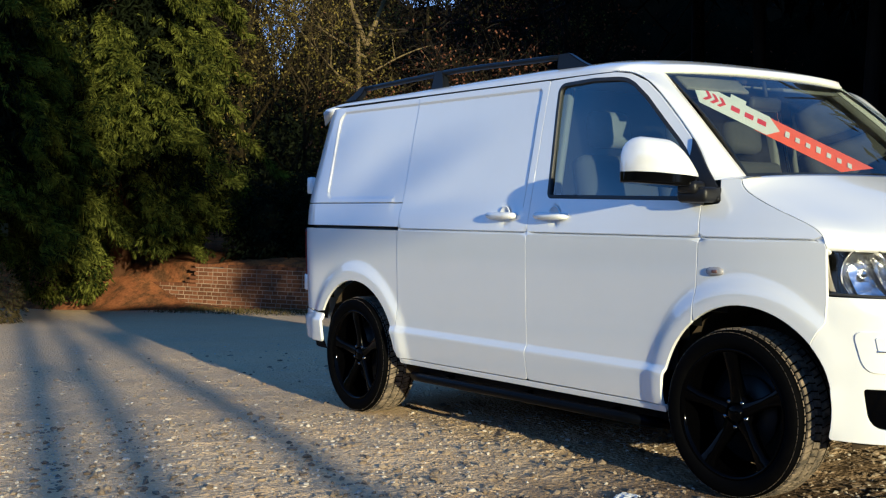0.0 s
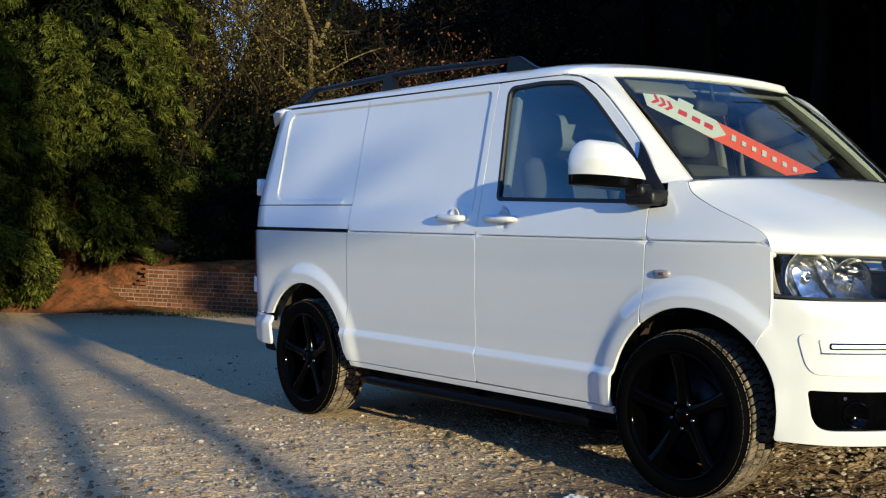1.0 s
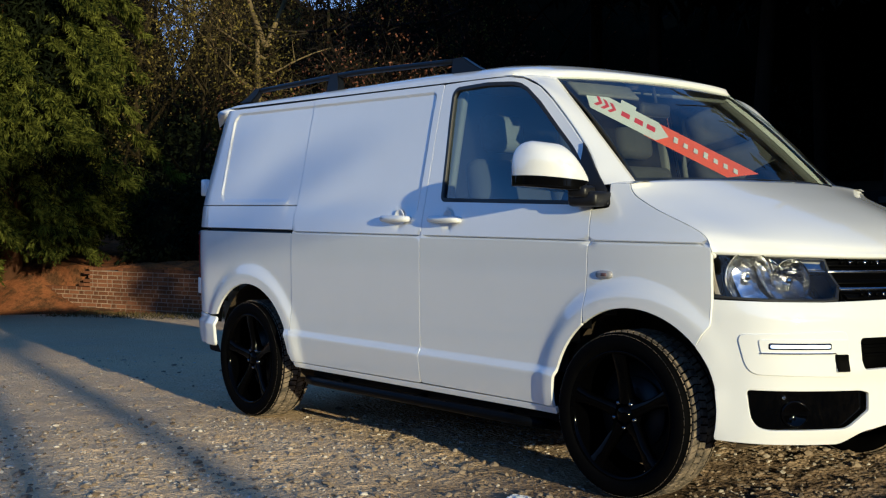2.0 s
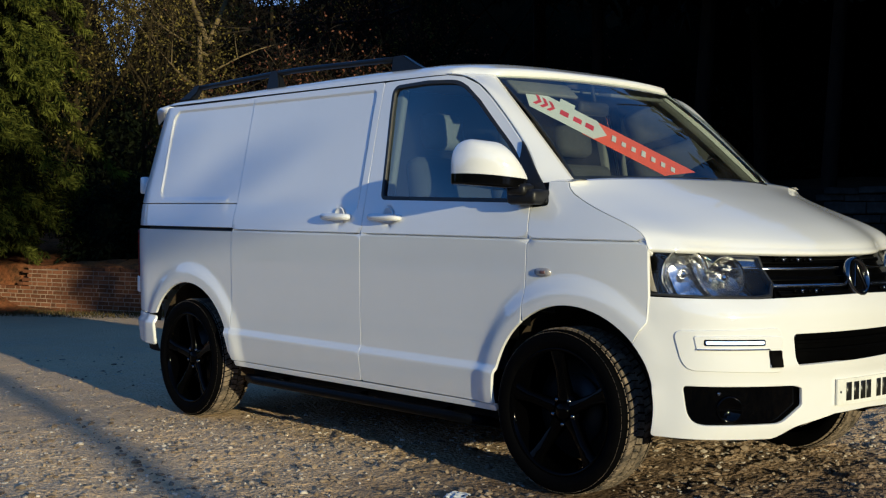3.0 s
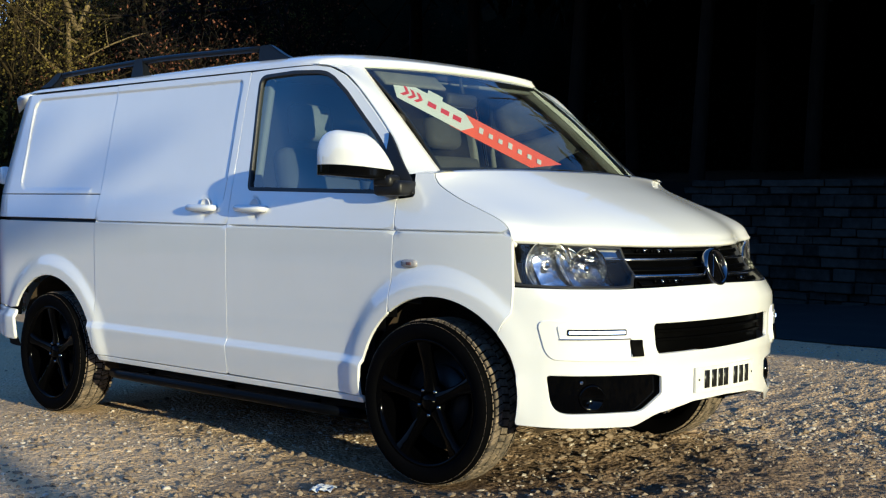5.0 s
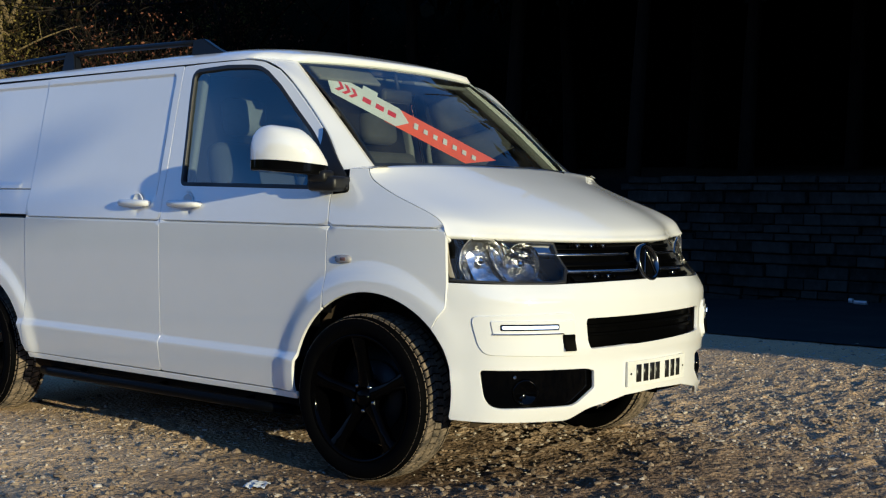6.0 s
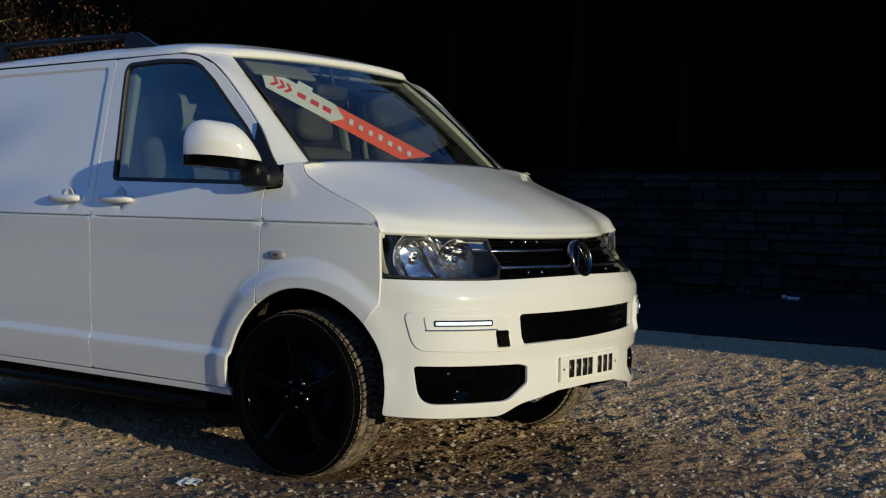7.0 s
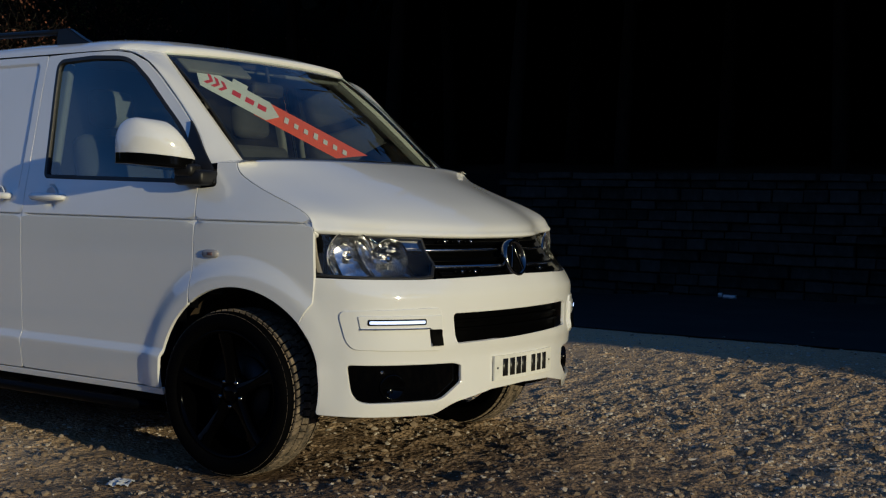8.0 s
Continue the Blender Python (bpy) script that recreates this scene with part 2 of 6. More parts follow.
def patch(outline, surf, holes=(), step=0.03, edge=0.003, depth=0.014, lift=0.0, mirror=False, rows_at=(), along=()):
    """A sheet on a curved surface, with an outline, holes, and rounded edges that turn inwards."""
    loops = [np.array(o, float) for o in (outline, *holes)]
    loops = [o if (area(o) > 0) == (i == 0) else o[::-1] for i, o in enumerate(loops)]

    def place(ab, down=0.0):
        a, b = ab[:, 0], ab[:, 1]
        p, e = surf(a, b), 0.002
        n = np.cross(surf(a + e, b) - p, surf(a, b + e) - p)
        n /= np.maximum(np.linalg.norm(n, axis=1), 1e-12)[:, None]
        n *= np.sign(np.sum(n * (p - CENTRE), 1))[:, None]
        p = p + n * (lift - np.asarray(down))[..., None] if np.ndim(down) else p + n * (lift - down)
        return p * np.array([1, -1, 1]) if mirror else p

    rims = [inset(o, edge) for o in loops]
    core = [inset(o, edge + 0.45 * step) for o in loops]
    lo, hi = loops[0].min(0), loops[0].max(0)
    gx, gy = np.meshgrid(np.arange(lo[0] + step / 2, hi[0], step), np.arange(lo[1] + step / 2, hi[1], step))
    g = np.stack([gx.ravel(), gy.ravel()], 1)
    for z in rows_at:
        g = g[np.abs(g[:, 1] - z) > 0.011]
    for z in rows_at:
        gx = np.arange(lo[0] + 0.012, hi[0], 0.03)
        g = np.vstack([g, np.stack([gx, np.full(len(gx), z)], 1)])
    if len(along):
        near_line = np.zeros(len(g), bool)
        for q in np.array_split(along, max(1, len(along) // 200)):
            near_line |= (np.abs(g[:, None] - q[None]).max(2) < 0.009).any(1)
        g = np.vstack([g[~near_line], along])
    keep = inside(g, core[0])
    for c in core[1:]:
        keep &= ~inside(g, c)
    flat = np.vstack(rims + [g[keep]])
    edges, at = [], 0
    for r in rims:
        edges += [(at + i, at + (i + 1) % len(r)) for i in range(len(r))]
        at += len(r)
    v2, _, tris, _, _, _ = geometry.delaunay_2d_cdt([Vector(p) for p in flat], edges, [], 0, 1e-6)
    v2 = np.array([tuple(v) for v in v2])
    mid = np.array([v2[list(t)].mean(0) for t in tris])
    ok = inside(mid, rims[0])
    for r in rims[1:]:
        ok &= ~inside(mid, r)
    bm = bmesh.new()
    vs = [bm.verts.new(p) for p in place(v2)]
    for t, k in zip(tris, ok):
        if k:
            bm.faces.new([vs[i] for i in t])
    near = {tuple(np.round(p, 5)): vs[i] for i, p in enumerate(v2)}
    for o, r in zip(loops, rims):
        ring = [near.get(tuple(np.round(p, 5))) for p in r]
        ring = [v if v else bm.verts.new(q) for v, q in zip(ring, place(r))]
        for off, down in ((0.35 * edge, 0.25 * edge), (0.0, 0.9 * edge), (-0.001, depth)):
            nxt = [bm.verts.new(q) for q in place(inset(o, off) if off else o, down)]
            for i in range(len(ring)):
                j = (i + 1) % len(ring)
                try:
                    bm.faces.new((ring[i], ring[j], nxt[j], nxt[i]))
                except ValueError:
                    pass
                if off == 0.35 * edge:
                    fold = bm.edges.get((ring[i], ring[j]))
                    if fold:
                        fold.smooth = False
            ring = nxt
    loose = [v for v in bm.verts if not v.link_faces]
    bmesh.ops.delete(bm, geom=loose, context="VERTS")
    bmesh.ops.recalc_face_normals(bm, faces=bm.faces[:])
    return bm


# ---- the van's surfaces ----
PROFILE_Z = [0.28, 0.36, 0.44, 0.520, 0.533, 0.556, 0.68, 0.80, 0.90, 0.98, 1.05, 1.112, 1.125, 1.16, 1.22, 1.29, 1.5, 1.7, 1.82, 1.87, 1.90]
PROFILE_W = [0.912, 0.93, 0.944, 0.9555, 0.9545, 0.938, 0.9435, 0.9475, 0.9505, 0.9520, 0.9525, 0.9515, 0.946, 0.942, 0.932, 0.918, 0.876, 0.838, 0.812, 0.799, 0.782]
FRONT_ARCH = (0.112, 0.415, 0.446, 0.432)
REAR_ARCH = (-2.955, 0.36, 0.455, 0.438)


# pressed panels: rear quarter, sliding door (its foot runs out softly)
PRESSINGS = ((-3.385, -2.40, 1.287, 1.846, 0.07), (-2.60, -1.345, 0.95, 1.846, 0.035))


def recess(x, z, x0, x1, z0, z1, r=0.07):
    """1 inside a rounded rectangle, falling to 0 over its edge."""
    qx = np.abs(x - (x0 + x1) / 2) - (x1 - x0) / 2 + r
    qz = np.abs(z - (z0 + z1) / 2) - (z1 - z0) / 2 + r
    d = np.hypot(np.maximum(qx, 0), np.maximum(qz, 0)) + np.minimum(np.maximum(qx, qz), 0) - r
    return 1 - sstep(-0.020, 0.0, d)


def pressing_lines():
    """Points along the pressed edges, so that they come out crisp."""
    out = []
    for x0, x1, z0, z1, r in PRESSINGS:
        for k in (-0.003, 0.001, 0.0055, 0.010, 0.0145, 0.019, 0.023):
            a0, a1, b0, b1, q = x0 + k, x1 - k, z0 + k, z1 - k, r - k
            for x in np.arange(a0 + q, a1 - q, 0.02):
                out += [(x, b0), (x, b1)]
            for z in np.arange(b0 + q, b1 - q, 0.02):
                out += [(a0, z), (a1, z)]
            for cx, cz, start in ((a1 - q, b1 - q, 0), (a0 + q, b1 - q, 90), (a0 + q, b0 + q, 180), (a1 - q, b0 + q, 270)):
                out += [(cx + q * math.cos(radians(start + a)), cz + q * math.sin(radians(start + a))) for a in range(0, 91, 10)]
    out = np.array(out)
    return out[out[:, 1] > 1.24]


def half_width(x, z):
    x, z = np.asarray(x, float), np.asarray(z, float)
    w = np.interp(z, PROFILE_Z, PROFILE_W)
    w = w - 0.045 * np.clip((x + 0.1) / 0.6, 0, 2) ** 2
    w = w - 0.05 * sstep(-0.3, 0.1, x) * sstep(1.15, 1.36, z)
    w = w - 0.07 * sstep(-1.0, -0.25, x) * sstep(1.3, 1.55, z)
    t = np.clip((-3.47 - 0.02 * sstep(1.1, 1.3, z) + 0.09 * sstep(1.2, 1.95, z) - x) / 0.37, 0, 0.9995)
    w = w - 0.35 * (1 - np.sqrt(1 - t * t))
    for cx, cz, rx, rz in (FRONT_ARCH, REAR_ARCH):
        r = np.hypot((x - cx) / rx, (z - cz) / rz)
        w = w + 0.020 * (1 - sstep(1.10, 1.30, r)) * sstep(0.30, 0.42, z)
    w = w - 0.020 * np.exp(-((z - 1.1165) / 0.0034) ** 2) * (1 - sstep(0.475, 0.50, x))
    for hx in (-1.097, -1.492):
        w = w - 0.015 * (1 - sstep(0.55, 1.0, np.hypot((x - hx) / 0.044, (z - 1.199) / 0.052)))
    quarter, slider = (recess(x, z, *p) for p in PRESSINGS)
    w = w - 0.009 * np.maximum(quarter, slider * sstep(1.17, 1.285, z))
    return w


def side_surf(x, z):
    return np.stack([x, -half_width(x, z), z], 1)


NOSE_Y = [0, 0.15, 0.30, 0.45, 0.55, 0.65, 0.74, 0.80, 0.85, 0.885, 0.91, 0.93]
NOSE_X = [0.928, 0.923, 0.908, 0.876, 0.845, 0.80, 0.74, 0.685, 0.62, 0.555, 0.48, 0.36]
fine_y = np.linspace(0, 0.93, 60)
fine_x = np.interp(fine_y, NOSE_Y, NOSE_X)
for _ in range(12):
    fine_x[1:-1] = 0.25 * fine_x[:-2] + 0.5 * fine_x[1:-1] + 0.25 * fine_x[2:]
    fine_x[0] = fine_x[1]
NOSE_U = np.concatenate([[0], np.cumsum(np.hypot(np.diff(fine_y), np.diff(fine_x)))])
NOSE_N = np.gradient(fine_y) / np.hypot(np.gradient(fine_y), np.gradient(fine_x))


def nose_surf(u, z):
    a = np.abs(u)
    y = np.interp(a, NOSE_U, fine_y)
    x = np.interp(a, NOSE_U, fine_x)
    d = np.interp(z, [0.34, 0.40, 0.58, 0.63, 0.645, 0.67, 0.84, 0.90, 0.95, 1.0, 1.06, 1.10], [0.03, 0.006, 0.006, -0.006, -0.008, 0.0, 0.0, 0.02, 0.065, 0.10, 0.135, 0.16])
    x = x - np.exp(-((y - 0.64) / 0.24) ** 2) * (0.014 + 0.072 * sstep(0.82, 1.02, z))
    k = sstep(-0.58, -0.40, -x)
    y = y * (1 - k) + half_width(x, z) * k
    return np.stack([x - d * np.interp(a, NOSE_U, NOSE_N) ** 1.5, np.sign(u) * y, z], 1)


def u_at(x):
    """The way round the nose at which its outline has come back to x."""
    return float(np.interp(-x, -fine_x, NOSE_U))


# ---- the van ----
van = empty("panel_van", "white panel van with black wheels parked on gravel", "van")
GAP = 0.0016
DOOR_F, DOOR_R, SLIDE_R = -0.150, -1.297, -2.488


def arch_line(spec, a0, a1, n=18, grow=0.0):
    cx, cz, rx, rz = spec
    return ellipse(cx, cz, rx + grow, rz + grow, a0, a1, n)


PRESSED = pressing_lines()
CREASES = (0.505, 0.515, 0.5205, 0.527, 0.533, 0.5445, 0.556, 0.566, 1.104, 1.1095, 1.1125, 1.1145, 1.1165, 1.1185, 1.1205, 1.1235, 1.129)


def both(name, outline, material, holes=(), label="", parent=None, pressed=False, **more):
    """The same panel on the right and the left side."""
    made = []
    for mirror in (False, True):
        bm = patch(outline, side_surf, holes, mirror=mirror, rows_at=CREASES, along=PRESSED if pressed else (), **{"edge": 0.002, **more})
        made.append(part(name, bm, material, parent or van, label))
    return made


# front door: shut line, window opening
door_top = [(-1.297, 1.80), (-1.297, 1.877, 0.03), (-1.10, 1.881), (-0.84, 1.881), (-0.735, 1.866), (-0.637, 1.825), (-0.547, 1.757), (-0.42, 1.640), (-0.304, 1.525), (-0.225, 1.445), (-0.167, 1.38)]
low_front = arch_line(FRONT_ARCH, 183, 127, 14)
door = rounded([(DOOR_R + GAP, 0.386, 0.02), (-0.335, 0.386)] + low_front + [(DOOR_F - GAP, 0.80)] + [(DOOR_F - GAP + 0.01, 1.00), (DOOR_F - GAP + 0.014, 1.115), (DOOR_F - GAP, 1.25)]
               + [(x + GAP if i < 2 else x, z - GAP) for i, (x, z, *_) in enumerate(door_top[::-1])][::1], 0.02)
window = rounded([(-1.172, 1.290, 0.03), (-1.220, 1.848, 0.05), (-0.97, 1.857), (-0.765, 1.848, 0.06), (-0.700, 1.815), (-0.610, 1.745), (-0.480, 1.620), (-0.345, 1.497), (-0.232, 1.392, 0.02), (-0.172, 1.275, 0.02)], 0.02)
doors = both("front_door", door, WHITE, [window], step=0.022)
slide = rounded([(SLIDE_R + GAP, 0.378, 0.02), (DOOR_R - GAP, 0.384, 0.02), (DOOR_R - GAP, 1.12), (DOOR_R - GAP, 1.877, 0.02), (SLIDE_R + GAP, 1.875, 0.02), (SLIDE_R + GAP, 1.12)], 0.02)
slides = both("sliding_door", slide, WHITE, step=0.022, pressed=True)

# front wing; its upper edge is the bonnet's shut line
CREST = spline([(0.489, 1.0915), (0.4540, 1.1480), (0.3740, 1.1890), (0.2000, 1.2500), (0.0780, 1.3000), (0.0290, 1.3320), (0.0060, 1.3640)], 24)
wing = rounded([(DOOR_F + GAP, 1.25), (DOOR_F + GAP + 0.014, 1.115), (DOOR_F + GAP + 0.01, 1.0), (DOOR_F + GAP, 0.80)] + arch_line(FRONT_ARCH, 125, 44, 18)
               + [(0.455, 0.756, 0.03), (0.487, 0.80), (0.492, 0.906)] + [(x - 0.0022, z - 0.0018) for x, z in CREST] + [(-0.09, 1.362), (-0.07, 1.30), (-0.055, 1.26, 0.02)], 0.02)
both("front_wing", wing, WHITE, step=0.022)

# rear quarter in three pressings
q_low = rounded([(SLIDE_R - GAP, 0.40), (SLIDE_R - GAP, 1.111), (-3.80, 1.111), (-3.815, 0.60), (-3.40, 0.585)] + arch_line(REAR_ARCH, 148, 8, 26), 0.02)
both("rear_quarter_lower", q_low, WHITE, step=0.022, lift=-0.002)
both("rear_quarter_middle", rounded([(SLIDE_R - GAP, 1.129), (SLIDE_R - GAP, 1.264), (-3.80, 1.264), (-3.80, 1.129)]), WHITE, step=0.03, lift=-0.002)
both("rear_quarter_upper", rounded([(SLIDE_R - GAP, 1.270), (SLIDE_R - GAP, 1.875), (-3.70, 1.872), (-3.80, 1.270)]), WHITE, step=0.022, lift=-0.0025, pressed=True)
both("slide_rail", rounded([(SLIDE_R - GAP, 1.114), (SLIDE_R - GAP, 1.126), (-3.46, 1.126), (-3.46, 1.114)]), BLACK_PLASTIC, step=0.05, lift=-0.012, label="black sliding door rail")
sill = rounded([(-2.47, 0.345, 0.01), (-0.325, 0.352, 0.01), (-0.325, 0.380), (-2.47, 0.372)], 0.03)
both("sill", sill, WHITE, step=0.03, lift=-0.004)
both("rear_bumper_end", rounded([(-3.352, 0.388, 0.03), (-3.338, 0.572, 0.02), (-3.820, 0.592), (-3.805, 0.40, 0.05)]), WHITE, step=0.03, lift=0.002, depth=0.016, edge=0.010)

# what shows behind the gaps
inner = bmesh.new()
rows = []
for x in np.linspace(-3.7, 0.5, 60):
    ring = []
    for z in np.linspace(0.34, 1.88, 24):
        if x > -1.25:
            z = min(z, 1.25 if x < -0.2 else 1.0)
        ring.append((x, -float(half_width(x, z)) + 0.05, z))
    rows.append(ring + [(x, -y, z) for x, y, z in ring[::-1]])
arch_hole = lambda x, z: any(math.hypot((x - cx) / (rx + 0.012), (z - cz) / (rz + 0.012)) < 1 for cx, cz, rx, rz in (FRONT_ARCH, REAR_ARCH))
vs = grid(inner, rows)
gone = [f for f in inner.faces if arch_hole(f.calc_center_median().x, f.calc_center_median().z) or f.calc_area() < 1e-7]
bmesh.ops.delete(inner, geom=gone, context="FACES")
part("inner_body", inner, DARK_INNER, van, "dark inner body shell")
for cx, cz, rx, rz in (FRONT_ARCH, REAR_ARCH):
    for s in (1, -1):
        tub = bmesh.new()
        arc_pts = ellipse(cx, cz, rx + 0.01, rz + 0.01, -12, 192, 30)
        grid(tub, [[(x, s * (w if x < 0.40 else min(w, 0.83)), z) for x, z in arc_pts] for w in (0.875, 0.85, 0.60)])
        grid(tub, [[(x, s * 0.60, z) for x, z in arc_pts], [(x, s * 0.60, cz - 0.1) for x, z in arc_pts]])
        part("wheel_arch_liner", tub, LINER, van, "dusty brown wheel arch liner")
under = bmesh.new()
box(under, (-3.7, -0.60, 0.34), (-3.45, 0.60, 0.40))
box(under, (-2.45, -0.82, 0.29), (-0.36, 0.82, 0.345), 0.01)
box(under, (-3.7, -0.6, 0.30), (0.25, 0.6, 0.40), 0.01)
# Lower boxes added to keep light off the ground beneath.
box(under, (-3.3, -0.50, 0.20), (-0.45, 0.50, 0.32), 0.03)
box(under, (-0.5, -0.42, 0.22), (0.05, 0.42, 0.40), 0.03)
part("underbody", under, DARK_INNER, van)
back = bmesh.new()
for z0, z1 in ((0.38, 1.0), (1.0, 1.9)):
    lean = lambda z: -3.835 + 0.06 * float(sstep(1.1, 1.9, z))
    grid(back, [[(lean(z) - 0.03 * (1 - (y / 0.7) ** 2), y, z) for y in np.linspace(-0.62, 0.62, 9)] for z in np.linspace(z0, z1, 8)])
part("rear_doors", back, WHITE, van)

# ---- roof, pillars, screen, bonnet ----
def roof_top(x):
    return float(np.interp(-x, [0.55, 0.66, 0.8, 1.0, 1.5, 2.5, 3.4, 3.8], [1.895, 1.930, 1.964, 1.985, 1.993, 1.968, 1.943, 1.925]))


G = spline([(-0.065, -0.735, 1.372), (-0.22, -0.715, 1.508), (-0.44, -0.684, 1.698), (-0.662, -0.642, 1.876)], 20)
D2 = spline([(-0.120, 1.352)] + [(x, z) for x, z in door_top[:2:-1]], 20)
away = np.gradient(D2, axis=0)
D2 = D2 + 0.006 * np.stack([-away[:, 1], away[:, 0]], 1) / np.hypot(away[:, 0], away[:, 1])[:, None] * np.array([-1, -1])
D = side_surf(D2[:, 0], D2[:, 1])
for mirror in (1, -1):
    bm = bmesh.new()
    rows = []
    for k in range(20):
        g, d = Vector(G[k]), Vector(D[k])
        out = ((g + d) / 2 - Vector((-1.2, 0, 1.45))).normalized()
        inn = d + Vector((-0.02, 0.03, -0.005))
        pts = [inn] + [g.lerp(d, 1 - t) + out * (0.008 * math.sin(math.pi * min(1, t * 1.0)) ** 0.8) for t in np.linspace(0, 1, 9)] + [g + Vector((-0.02, 0.02, -0.02))]
        rows.append([(p.x, p.y * mirror, p.z) for p in pts])
    rows += [[(x - k, y, z + 0.04 * k) for x, y, z in rows[-1]] for k in (0.05, 0.10)]
    grid(bm, rows)
    part("windscreen_pillar", bm, WHITE, van)


def screen_point(s, t):
    """s from foot to head, t across."""
    g = Vector(spline_at(G, s))
    a = abs(t)
    fwd = (1 - a ** 2.2)
    return Vector((g.x + fwd * (0.15 * (1 - s) + 0.055 * s) + 0.012 * math.sin(math.pi * s), g.y * -t, g.z + fwd * (0.012 * (1 - s) + 0.016 * s) + 0.02 * math.sin(math.pi * s)))


def spline_at(line, s):
    f = s * (len(line) - 1)
    i = min(int(f), len(line) - 2)
    return line[i] + (line[i + 1] - line[i]) * (f - i)


roof = bmesh.new()
rows = []
ts = np.sin(np.linspace(-math.pi / 2, math.pi / 2, 41))
for k in np.linspace(0, 1, 60):
    row = []
    for t in ts:
        a = abs(t)
        front = -0.60 - 0.062 * (a / 0.80) ** 2 - 0.13 * float(sstep(0.80, 1.0, a))
        x = front + (-3.77 + 0.10 * a ** 6 - front) * k
        gutter = 1.884 - 0.040 * float(sstep(-0.85, -0.60, x))
        edge_w = float(half_width(min(-0.75, x), 1.884)) - 0.001 - 0.010 * float(sstep(-0.93, -0.80, x))
        z = gutter + (roof_top(x) - gutter) * (1 - a ** 2.6) ** (1 / 2.3)
        row.append((x, t * edge_w, z))
    rows.append(row)
def screen_head(p):
    """Where the roof's front edge meets the glass."""
    y = max(-0.642, min(0.642, p[1]))
    q = screen_point(1.0, y / 0.642)
    k = max(0.0, abs(p[1]) - 0.642)
    return Vector((q.x + 0.006 - 1.34 * k, p[1], q.z + 0.003 + 0.083 * k))


rows.insert(0, [screen_head(p) for p in rows[0]])
rows.insert(0, [p + Vector((-0.012, 0, -0.014)) for p in rows[0]])
grid(roof, rows)
part("roof", roof, WHITE, van)

screen = bmesh.new()
grid(screen, [[screen_point(s, t) for t in np.linspace(-1, 1, 31)] for s in np.linspace(0, 1, 21)])
windscreen = part("windscreen", screen, SCREEN_GLASS, van)
windscreen.visible_shadow = False
band = bmesh.new()
off = Vector((-0.006, 0, -0.006))
for s0, s1, t0, t1 in ((0, 0.05, -1, 1), (0.975, 1, -1, 1), (0, 1, -1, -0.975), (0, 1, 0.975, 1)):
    grid(band, [[screen_point(s, t) + off for t in np.linspace(t0, t1, 31)] for s in np.linspace(s0, s1, 12)])
part("windscreen_border", band, RUBBER, van)

side_edge = side_surf(CREST[:, 0] + 0.0010, CREST[:, 1] + 0.0010)
MID = spline([(0.775, 1.072), (0.740, 1.122), (0.61, 1.200), (0.41, 1.283), (0.24, 1.344), (0.10, 1.391)], 24)


def bonnet_point(i, t):
    s = i / 23
    e = side_edge[i]
    a = abs(t)
    y = e[1] * -t
    front = nose_surf(np.array([0.0 + np.interp(abs(y), fine_y, NOSE_U)]), np.array([1.075]))[0][0]
    base0 = nose_surf(np.array([NOSE_U[np.searchsorted(fine_y, 0.9)]]), np.array([1.075]))[0][0]
    k0 = np.clip((front - base0) / (0.775 - base0), 0, 1) * (1 - a ** 12)
    k1 = 1 - a ** 2.2
    k = k0 * (1 - s) + k1 * s
    kz = 1 - a ** (2.0 + 1.5 * s)
    lip = 0.012 * (1 - a ** 8) * math.exp(-s * 30)
    swept = 0.040 * math.exp(-((abs(y) - 0.64) / 0.26) ** 2) * math.exp(-1.6 * s) * (1 - a ** 8)
    return Vector((e[0] + (MID[i][0] - e[0]) * k + lip - swept, y, e[2] + (MID[i][1] - e[2]) * kz))


bon = bmesh.new()
tt = np.sin(np.linspace(-math.pi / 2, math.pi / 2, 45))
rows = [[bonnet_point(0, t) + Vector((-0.02, 0, -0.014)) for t in tt], [bonnet_point(0, t) + Vector((-0.003, 0, -0.008)) for t in tt]] + [[bonnet_point(i, t) for t in tt] for i in range(24)] + [[bonnet_point(23, t) + Vector((-0.03, 0, -0.03)) for t in tt]]
rows = [[r[0] + Vector((0, 0.03, -0.02)), r[0] + Vector((0, 0.002, -0.004))] + r + [r[-1] + Vector((0, -0.002, -0.004)), r[-1] + Vector((0, -0.03, -0.02))] for r in rows]
if rows[5][2].y > 0:
    for r in rows:
        for i, k in ((0, -0.06), (1, -0.004), (-2, 0.004), (-1, 0.06)):
            r[i].y += k
grid(bon, rows)
part("bonnet", bon, WHITE, van)
cowl = bmesh.new()
grid(cowl, [[bonnet_point(23, t) + Vector((-0.012, 0, -0.02)) for t in tt], [screen_point(0, t) + Vector((0.02, 0, -0.03)) for t in -tt * -1.0], [screen_point(0, t) + Vector((-0.05, 0, -0.06)) for t in tt]])
part("scuttle", cowl, BLACK_PLASTIC, van, "black plastic scuttle below the windscreen")
for s in (1, -1):
    corner = bmesh.new()
    a = [Vector(side_surf(np.array([x]), np.array([1.362]))[0]) for x in (-0.09, -0.03, 0.03)]
    b = [Vector(p) for p in ((-0.068, -0.735, 1.372), (-0.02, -0.74, 1.373), (0.05, -0.76, 1.372))]
    grid(corner, [[(p.x, p.y * s, p.z) for p in r] for r in (a, [p.lerp(q, 0.5) + Vector((0, 0, 0.006)) for p, q in zip(a, b)], b)])
    part("cowl_corner", corner, WHITE, van)

